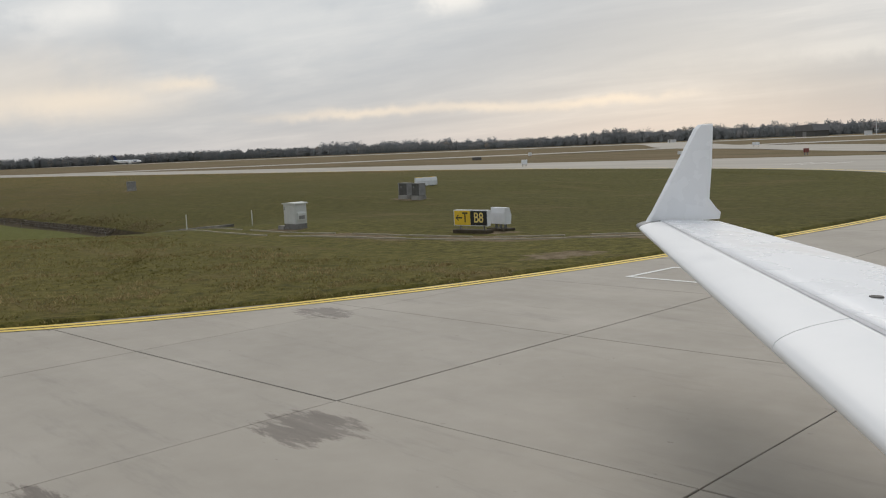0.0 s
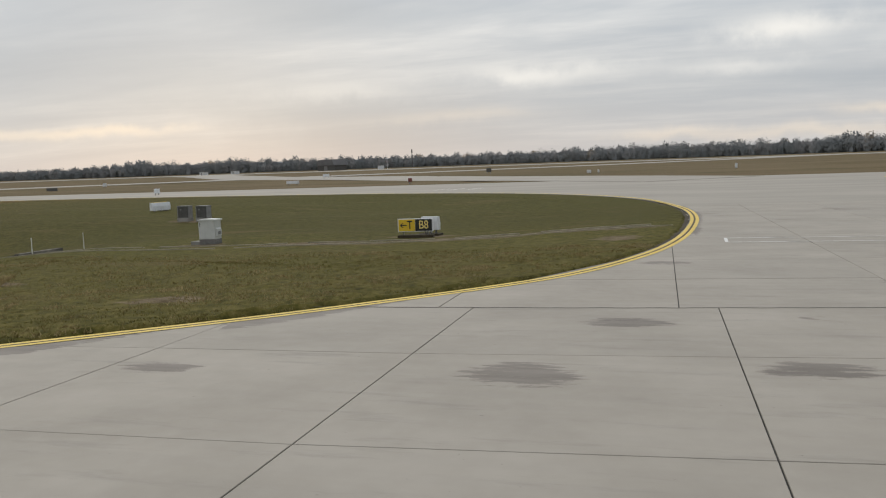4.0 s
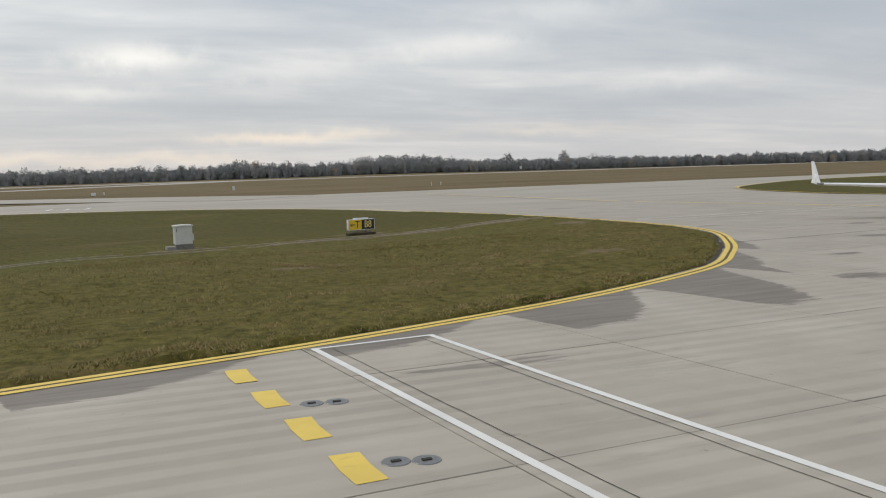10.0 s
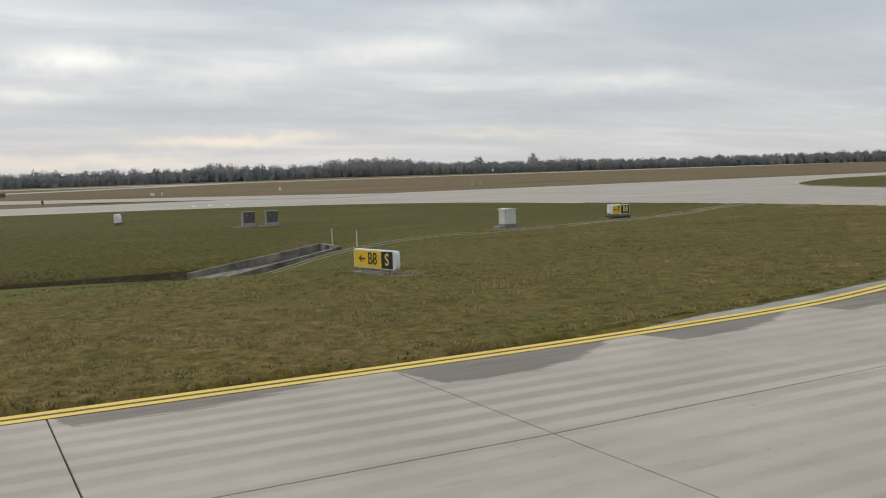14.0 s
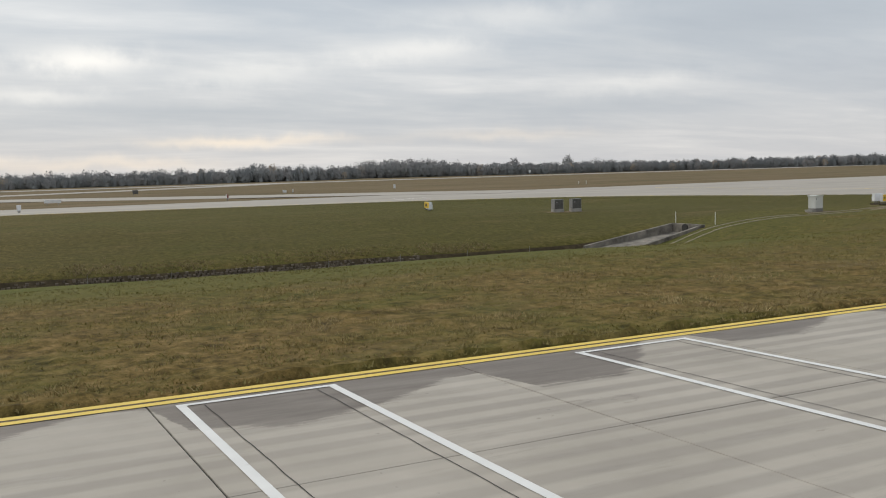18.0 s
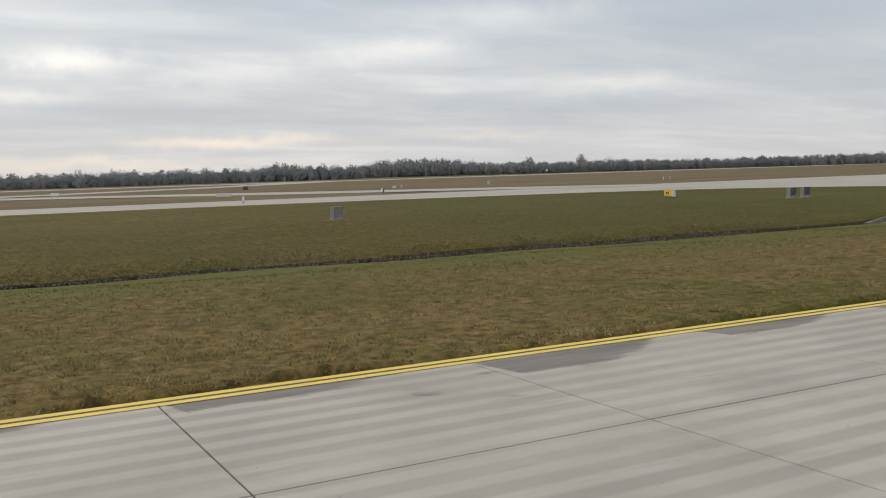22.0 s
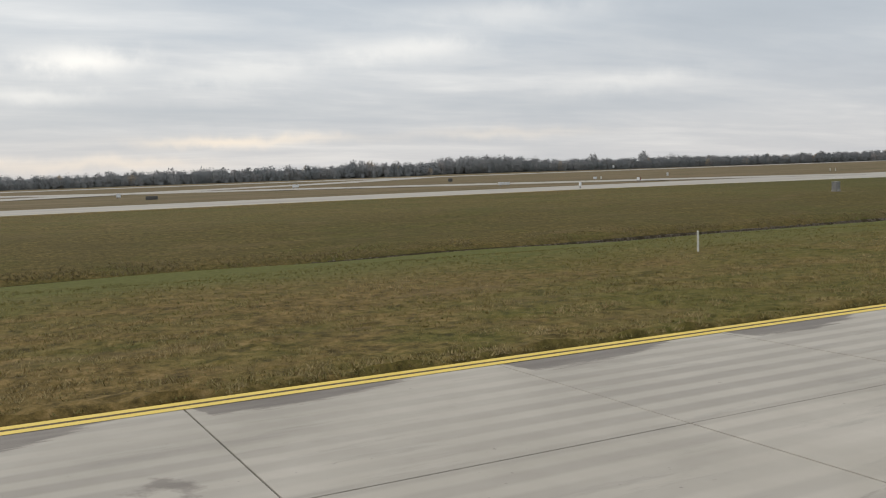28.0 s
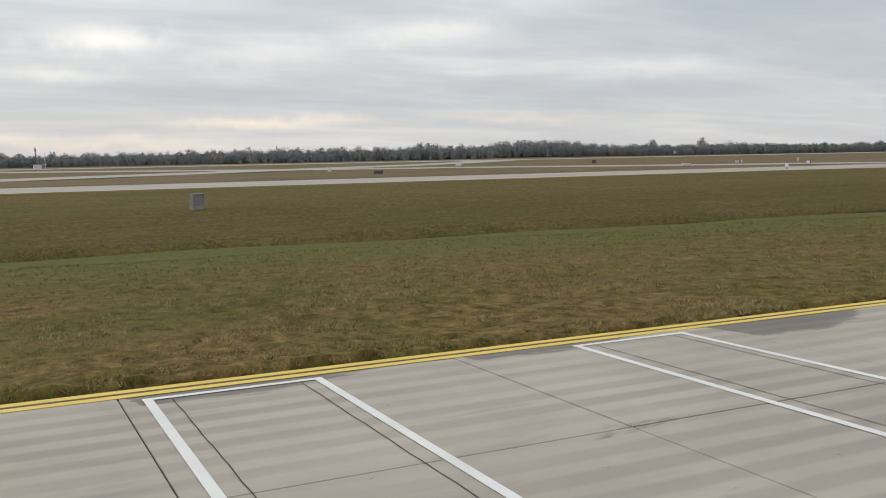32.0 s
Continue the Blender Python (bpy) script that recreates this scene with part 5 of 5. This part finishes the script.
def airliner(m, label, gear):
    a = empty("airliner", m, label, "airplane")
    bm = bmesh.new()
    prof = [(-18, 0.25, 1.3), (-16, 0.7, 0.9), (-12, 1.25, 0.4), (-8, 1.5, 0.0), (10, 1.5, 0.0), (14, 1.4, -0.05), (16.5, 1.0, -0.2), (17.8, 0.45, -0.35), (18.1, 0.1, -0.4)]
    rings = [[bm.verts.new((x, r * math.cos(k * math.pi / 8), z + r * math.sin(k * math.pi / 8))) for k in range(16)] for x, r, z in prof]
    for p, q in zip(rings, rings[1:]):
        for k in range(16):
            bm.faces.new((p[k], p[(k + 1) % 16], q[(k + 1) % 16], q[k]))
    bm.faces.new(rings[0])
    bm.faces.new(rings[-1])
    fus = part("fuselage", bm, M_WING, a, smooth=True)
    for s in (-1, 1):
        w = bmesh.new()
        vs = [w.verts.new((x, s * y, z)) for x, y, z in ((4.5, 1.0, -1.0), (-1.8, 1.0, -1.0), (-3.8, 13.0, 0.6), (-2.2, 13.0, 0.6), (4.5, 1.0, -0.65), (-1.8, 1.0, -0.8), (-3.8, 13.0, 0.72), (-2.2, 13.0, 0.72))]
        for q in ((0, 1, 2, 3), (7, 6, 5, 4), (0, 4, 5, 1), (1, 5, 6, 2), (2, 6, 7, 3), (3, 7, 4, 0)):
            w.faces.new([vs[k] for k in q])
        part("main_wing", w, M_LEAD, a)
        t = bmesh.new()
        vs = [t.verts.new((x, s * y, z)) for x, y, z in ((-13.5, 0.5, 1.0), (-16.8, 0.5, 1.0), (-17.6, 5.0, 1.3), (-16.2, 5.0, 1.3), (-13.5, 0.5, 1.2), (-16.8, 0.5, 1.2), (-17.6, 5.0, 1.4), (-16.2, 5.0, 1.4))]
        for q in ((0, 1, 2, 3), (7, 6, 5, 4), (0, 4, 5, 1), (1, 5, 6, 2), (2, 6, 7, 3), (3, 7, 4, 0)):
            t.faces.new([vs[k] for k in q])
        part("tailplane", t, M_LEAD, a)
        e = bmesh.new()
        bmesh.ops.create_cone(e, cap_ends=True, segments=16, radius1=0.75, radius2=0.95, depth=3.4, matrix=Matrix.Translation((3.2, s * 4.3, -1.45)) @ pose(0, 0, 0, 0, 90, 0))
        part("engine", e, M_WING, a, smooth=True)
        if gear:
            g = bmesh.new()
            bmesh.ops.create_cone(g, cap_ends=True, segments=14, radius1=0.5, radius2=0.5, depth=0.7, matrix=Matrix.Translation((-0.5, s * 2.6, -2.5)) @ pose(0, 0, 0, 90, 0, 0))
            add_box(g, -0.62, -0.38, s * 2.6 - 0.12, s * 2.6 + 0.12, -2.5, -0.9)
            part("main_gear", g, M_TYRE, a)
    if gear:
        g = bmesh.new()
        bmesh.ops.create_cone(g, cap_ends=True, segments=12, radius1=0.35, radius2=0.35, depth=0.5, matrix=Matrix.Translation((13.2, 0, -2.65)) @ pose(0, 0, 0, 90, 0, 0))
        add_box(g, 13.1, 13.3, -0.1, 0.1, -2.6, -1.2)
        part("nose_gear", g, M_TYRE, a)
    fin = bmesh.new()
    for y in (-0.12, 0.12):
        fin.faces.new([fin.verts.new((x, y, z)) for x, z in ((-11.5, 1.4), (-15.5, 6.6), (-18.0, 6.6), (-16.8, 1.6))])
    bmesh.ops.bridge_loops(fin, edges=fin.edges[:])
    part("tail_fin", fin, M_NAVY, a, "dark blue tail fin")
    for y in (-1.49, 1.49):
        part("window_band", box(-9, 13, y - 0.03, y + 0.03, 0.3, 0.58), M_GREY, fus)
        part("livery_bar", box(8.2, 12.0, y - 0.04, y + 0.04, -0.6, 0.2), M_NAVY, fus)
    return a


airliner(pose(-1034, 500, 3.2, 0, 0, 60) @ Matrix.Diagonal((1.0, 1.3, 1.3, 1.0)), "white airliner with dark tail rolling out on the far runway", True)

# ------------------------------------------------------------------ ditch stakes and stones
stake_bm = tube(0.014, 0.012, -0.3, 0.5, 8)
st = part("stake", stake_bm, M_RIM)
st.matrix_world = pose(20.0, 38.9, ground_height(20, 38.9))
tagged(st, "thin grey stake along the edge of the ditch", "stake", "stakes along the ditch")
rk = random.Random(3)
for i in range(1, 12):
    c = new("stake", st.data)
    c.matrix_world = pose(20.0 + 4.6 * i + rk.uniform(-0.2, 0.2), 38.9, ground_height(20.0 + 4.6 * i, 38.9) - 0.02, rk.uniform(-5, 5), rk.uniform(-5, 5), 0)
    tagged(c, "thin grey stake along the edge of the ditch", "stake", "stakes along the ditch")


def revetment(name, x0, x1, label):
    """Rough blocks set in rows against the far bank of the ditch."""
    g = np.random.RandomState(6)
    cube = np.array([(x, y, z) for x in (-1, 1) for y in (-1, 1) for z in (-1, 1)], float)
    quad = [(0, 1, 3, 2), (4, 6, 7, 5), (0, 4, 5, 1), (2, 3, 7, 6), (0, 2, 6, 4), (1, 5, 7, 3)]
    vs, fs = [], []
    for row, (y, z) in enumerate(((41.80, -2.98), (42.02, -2.84), (42.2, -2.70))):
        for x in np.arange(x0, x1, 0.27):
            if g.uniform() < (0.06, 0.12, 0.35)[row]:
                continue
            half = np.array([g.uniform(0.07, 0.105), 0.10, g.uniform(0.05, 0.085)])
            shape = cube * half * g.uniform(0.85, 1.12, (8, 1)) + (x + 0.13 * row + g.uniform(-0.02, 0.02), y + g.uniform(-0.03, 0.03), z + g.uniform(-0.02, 0.02))
            n = len(vs)
            vs.extend(shape.tolist())
            fs.extend([tuple(n + k for k in q) for q in quad])
    return tagged(new(name, mesh(name, vs, fs, M_ROCK)), label, "stones", kind="stuff")


revetment("ditch_stones", -34, 64, "rows of grey stones lining the far bank of the ditch")

# more small far signs and posts
far_sign(21.4, 219.2, 1.8, 0.7, M_SHELL, "small white airfield sign far across the meadow", z=-0.5)
far_sign(164.1, 168.7, 0.16, 0.8, M_POST, "slim white post far across the meadow", z=-1.1)
far_sign(166.3, 168.7, 0.16, 0.8, M_POST, "slim white post far across the meadow", z=-1.1)
far_sign(-26.5, 189.7, 0.9, 0.8, M_SHELL, "small white airfield sign far across the meadow", z=-0.8)
far_sign(98.0, 187.8, 0.3, 0.7, M_POST, "small pale airfield marker far across the meadow", z=-1.0)
far_sign(423.1, 614.7, 1.6, 2.0, M_SHELL, "white marker board by the far woods", z=0.6)


def hut(x, y, z, label):
    h = empty("antenna_hut", pose(x, y, z, 0, 0, 15), label, "antenna hut")
    part("cabin", box(-3, 1, -1.5, 1.5, -1, 2.2, 0.05), M_SHELL, h)
    part("roof", box(-3.2, 1.2, -1.7, 1.7, 2.2, 2.4, 0.04), M_RIM, h)
    part("mast", tube(0.25, 0.12, -1, 9, 8, (3.2, 0)), M_SHELL, h, "slim white mast")
    for k in range(3):
        part("antenna", box(2.0, 4.4, -0.1, 0.1, 2.2 + 2.1 * k, 2.5 + 2.1 * k), M_RED if k == 1 else M_SHELL, h)
    return h


hut(-86.5, 549, -0.7, "white antenna hut with a red and white mast beyond the runway")


def barn(x, y, z, turn):
    b = empty("barn", pose(x, y, z, 0, 0, turn), "long dark roofed barn among the trees beyond the runway", "barn")
    part("wall", box(-9, 9, -6, 6, -1, 3.7), M_GREY, b, "weathered dark timber wall")
    part("roof", prism([(-9.8, 3.6), (-7.4, 7.4), (7.4, 7.8), (9.8, 3.6)], -6.6, 6.6), M_BARN, b, "dark grey hipped roof")
    part("door", box(-1.8, 1.8, -6.06, -6.0, -0.5, 3.2), M_RIM, b)
    return b


M_BARN = plain("dark_roof_sheet", (0.17, 0.165, 0.165), 0.8, var=0.15, scale=0.3)
barn(-142, 593, -0.8, -25)


def shed(x, y, z, turn):
    b = empty("shed", pose(x, y, z, 0, 0, turn), "low white shed with a flat roof before the woods", "shed")
    part("wall", box(-3.6, 3.6, -1.6, 1.6, -1, 1.9, 0.03), M_SHELL, b)
    part("roof", box(-3.9, 3.9, -1.9, 1.9, 1.9, 2.15, 0.03), M_RIM, b)
    part("door", box(-0.5, 0.5, -1.64, -1.6, -0.4, 1.6), M_GREY, b)
    return b


shed(-220, 548, -0.7, -33)
shed(-205, 565, -0.7, -33)
mast = empty("radio_mast", pose(-88, 615, -0.8), "slim dark radio mast rising above the woods", "mast")
part("pole", tube(0.35, 0.2, -0.5, 13.4, 8), M_GREY, mast)
part("top_antenna", tube(0.5, 0.5, 10.4, 12.4, 8), M_GREY, mast)


def cover_slab(x, y, turn, w, d):
    z = ground_height(x, y)
    c = empty("shaft_cover", pose(x, y, z, 0, 0, turn), "grey concrete shaft cover sunk in the grass", "shaft cover", "shaft covers in the grass")
    part("frame", box(-w / 2, w / 2, -d / 2, d / 2, -0.2, 0.015, 0.015), M_PLINTH, c)
    part("lid", box(-w / 2 + 0.12, w / 2 - 0.12, -d / 2 + 0.1, d / 2 - 0.1, 0.0, 0.02, 0.01), M_PLINTH, c)
    return c


cover_slab(-49.27, 10.0, 8, 0.9, 0.45)
cover_slab(-49.2, 5.7, -5, 1.1, 0.6)

# ------------------------------------------------------------------ grass tufts along the pavement


def lattice(u, w, size, seed):
    """Smooth random heights, -1 to 1, on a lattice of the given size in metres."""
    g = np.random.RandomState(seed)
    table = g.uniform(-1, 1, (512, 512))
    a, b = u / size, w / size
    i, j = np.floor(a).astype(int), np.floor(b).astype(int)
    fa, fb = a - i, b - j
    fa, fb = fa * fa * (3 - 2 * fa), fb * fb * (3 - 2 * fb)
    at = lambda p, q: table[p % 512, q % 512]
    return (at(i, j) * (1 - fa) + at(i + 1, j) * fa) * (1 - fb) + (at(i, j + 1) * (1 - fa) + at(i + 1, j + 1) * fa) * fb


def turf():
    """A lumpy mat of tussocks that breaks through the meadow beside the taxiway."""
    line = EDGE_W[(EDGE_W[:, 0] > -112) & (EDGE_W[:, 1] < 60)]
    s = np.concatenate([[0], np.cumsum(np.hypot(*np.diff(line, axis=0).T))])
    at = np.arange(0, s[-1], 0.13)
    line = np.stack([np.interp(at, s, line[:, 0]), np.interp(at, s, line[:, 1])], 1)
    t = np.gradient(line, axis=0)
    t /= np.hypot(t[:, 0], t[:, 1])[:, None]
    nrm = np.stack([-t[:, 1], t[:, 0]], 1)
    offs = 0.47 + np.concatenate([np.arange(0, 4, 0.10), np.geomspace(4.1, 21, 62)])
    n, m = len(line), len(offs)
    rag = 0.05 * lattice(at, at * 0, 0.35, 3) + 0.05 * lattice(at, at * 0, 1.7, 5) + 0.42 * np.interp(line[:, 0], [75.5, 78, 84.5, 89], [0, 1, 1, 0])
    o = offs[:, None] + rag[None] * np.exp(-(offs[:, None] - 0.47) * 2)
    px = line[None, :, 0] + nrm[None, :, 0] * o
    py = line[None, :, 1] + nrm[None, :, 1] * o
    big, mid, small = lattice(px, py, 1.1, 1), lattice(px, py, 0.45, 2), lattice(px, py, 0.2, 4)
    lump = 0.025 * big + 0.040 * mid + 0.035 * small - 0.012
    rim = np.exp(-((o - 0.5) / 0.25) ** 2)
    lump = (lump + rim * (0.03 + 0.025 * mid)) * np.where(py > 20, 0.35, 1.0)
    fade = np.clip((21.3 - o) / 5, 0, 1)
    z = relief(px.ravel(), py.ravel(), o.ravel()).reshape(o.shape) + np.where(o < 1.4, 0.03, 0.0) + lump * fade - 0.06 * (1 - fade)
    z[0] = base(py[0]) - 0.06
    v = np.stack([px, py, z], -1).reshape(-1, 3)
    jj, ii = np.meshgrid(np.arange(m - 1), np.arange(n - 1), indexing="ij")
    a = (jj * n + ii).ravel()
    f = np.stack([a, a + 1, a + n + 1, a + n], 1)
    me = bpy.data.meshes.new("grass_tussocks")
    me.vertices.add(len(v))
    me.vertices.foreach_set("co", v.ravel())
    me.loops.add(len(f) * 4)
    me.loops.foreach_set("vertex_index", f.ravel().astype(np.int32))
    me.polygons.add(len(f))
    me.polygons.foreach_set("loop_start", np.arange(0, len(f) * 4, 4, dtype=np.int32))
    me.polygons.foreach_set("use_smooth", [True] * len(f))
    me.update(calc_edges=True)
    me.materials.append(M_GRASS)
    return tagged(new("grass_tussocks", me), "rough autumn grass tussocks along the taxiway edge", "grass", kind="stuff")


turf()



def tuft_material(name, dry, green, dark):
    k = Mat(name, 0.9)
    k.b.inputs["Specular IOR Level"].default_value = 0.12
    at = k.n.new("ShaderNodeAttribute")
    at.attribute_name = "tone"
    k.color(k.ramp(at.outputs["Fac"], (0.0, dark), (0.28, green), (0.55, tuple(0.5 * (p + q) for p, q in zip(green, dry))), (0.85, dry), (1.0, tuple(1.35 * p for p in dry))))
    return k.m


def blades(name, px, py, pz, height, width, lean, tone, mat, label, seed, per=4):
    """Clumps of bent grass blades at the given places, in one mesh."""
    g = np.random.RandomState(seed)
    n = len(px)
    k = np.repeat(np.arange(n), per)
    m = len(k)
    a, face = g.uniform(0, 2 * math.pi, m), g.uniform(0, math.pi, m)
    h = height[k] * g.uniform(0.55, 1.15, m)
    out = lean * h * g.uniform(0.2, 1.2, m)
    foot = np.stack([px[k] + g.normal(0, 0.03, m), py[k] + g.normal(0, 0.03, m), pz[k] - 0.02], 1)
    side = np.stack([np.cos(face), np.sin(face), np.zeros(m)], 1) * (width * g.uniform(0.6, 1.3, m))[:, None]
    tip = foot + np.stack([np.cos(a) * out, np.sin(a) * out, h], 1)
    v = np.stack([foot - side, foot + side, tip], 1).reshape(-1, 3)
    me = tri_mesh(name, v, np.arange(3 * m).reshape(-1, 3), mat, np.repeat(np.clip(tone[k] + g.normal(0, 0.10, m), 0, 1), 3))
    return tagged(new(name, me), label, "grass", kind="stuff")


M_TUFT = tuft_material("dry_and_green_grass_blades", (0.38, 0.292, 0.150), (0.225, 0.198, 0.066), (0.145, 0.122, 0.046))
M_RANK = tuft_material("rank_brown_ditch_grass", (0.28, 0.225, 0.125), (0.215, 0.18, 0.085), (0.15, 0.122, 0.06))


def near_tufts():
    """Blades on the meadow beside the taxiway, thinning out away from it."""
    g = np.random.RandomState(21)
    line = EDGE_W[(EDGE_W[:, 0] > -112) & (EDGE_W[:, 1] < 30)]
    s = np.concatenate([[0], np.cumsum(np.hypot(*np.diff(line, axis=0).T))])
    t = np.gradient(line, axis=0)
    t /= np.hypot(t[:, 0], t[:, 1])[:, None]
    X, Y, O = [], [], []
    for o0, o1, dens in ((0.42, 4, 95), (4, 9, 55), (9, 16, 26), (16, 28, 11)):
        n = int(s[-1] * (o1 - o0) * dens)
        at, o = g.uniform(0, s[-1], n), g.uniform(o0, o1, n)
        tx, ty = np.interp(at, s, t[:, 0]), np.interp(at, s, t[:, 1])
        X.append(np.interp(at, s, line[:, 0]) - ty * o), Y.append(np.interp(at, s, line[:, 1]) + tx * o), O.append(o)
    px, py, o = np.concatenate(X), np.concatenate(Y), np.concatenate(O)
    big, mid, small = lattice(px, py, 2.3, 31), lattice(px, py, 0.8, 32), lattice(px, py, 0.3, 33)
    keep = (g.uniform(size=len(px)) < 0.62 + 0.30 * mid + 0.25 * small) & ((o > 0.95) | (px < 75.5) | (px > 89))
    px, py, o, big, mid, small = (q[keep] for q in (px, py, o, big, mid, small))
    lush = smooth(11, 17, py) * smooth(95, 78, px)
    tone = np.clip(0.50 + 0.22 * big + 0.22 * mid + 0.16 * small - 0.32 * lush - 0.2 * np.exp(-o / 0.5), 0, 1)
    h = 0.062 + 0.035 * (mid + 0.6 * small) + 0.008 * np.minimum(o, 12) / 3
    z = relief(px, py, o) + np.where(o < 1.4, 0.03, 0.0) - 0.01
    return blades("grass_blades", px, py, z, np.clip(h, 0.03, 0.16), 0.015, 1.0, tone, M_TUFT, "tufted dry and green autumn grass beside the taxiway", 22)


near_tufts()
gr = np.random.RandomState(40)
fx = gr.uniform(-110, 70, 9000)
fy = 42.45 + np.abs(gr.normal(0, 1.0, 9000))
clumps = lattice(fx, fy, 1.6, 41)
blades("ditch_grass", fx, fy, relief(fx, fy, np.full(9000, 40.0)), np.clip(0.11 + 0.08 * clumps, 0.04, 0.26), 0.03, 0.8, np.clip(0.5 + 0.3 * clumps + 0.2 * lattice(fx, fy, 5.0, 42), 0, 1), M_RANK, "rank brown grass along the far bank of the ditch", 43)

# ------------------------------------------------------------------ slabs, piece by piece
fill_v, fill_f = [], []
rs = random.Random(8)
for i in range(len(COLS) - 1):
    x = COLS[i]
    for k in range(-1, 14):
        if x < 116 and k > 7:
            continue
        sh = k >= 4
        quad = [node(i, k, sh), node(i + 1, k, sh), node(i + 1, k + 1, sh), node(i, k + 1, sh)]
        poly = clip(quad, 0.235)
        if len(poly) < 3:
            continue
        built = slab(poly, 0.0095, rs.uniform(-0.003, 0.002))
        n0 = len(fill_v)
        fill_v += [(px, py, float(base(py)) - 0.022) for px, py in poly]
        fill_f.append(tuple(range(n0, n0 + len(poly))))
        if built:
            me = mesh("slab", built[0], built[1], M_SLAB)
            pts = np.array(poly)
            if x > 62 and meadow(pts[:, 0], pts[:, 1]).max() > -7.5:
                fine_bm = bmesh.new()
                fine_bm.from_mesh(me)
                fine_bm.faces.ensure_lookup_table()
                bmesh.ops.triangulate(fine_bm, faces=fine_bm.faces[:1])
                tops = [f for f in fine_bm.faces if len(f.verts) == 3]
                bmesh.ops.subdivide_edges(fine_bm, edges=list({e for f in tops for e in f.edges}), cuts=7, use_grid_fill=True)
                fine_bm.to_mesh(me)
                fine_bm.free()
            edge_attr(me, i)
            ob = new("slab", me)
            ob.parent = taxiway
jf = new("joint_filler", mesh("joint_filler", fill_v, fill_f, M_JOINT))
jf.parent = taxiway
tagged(jf, "dark filler in the slab joints")
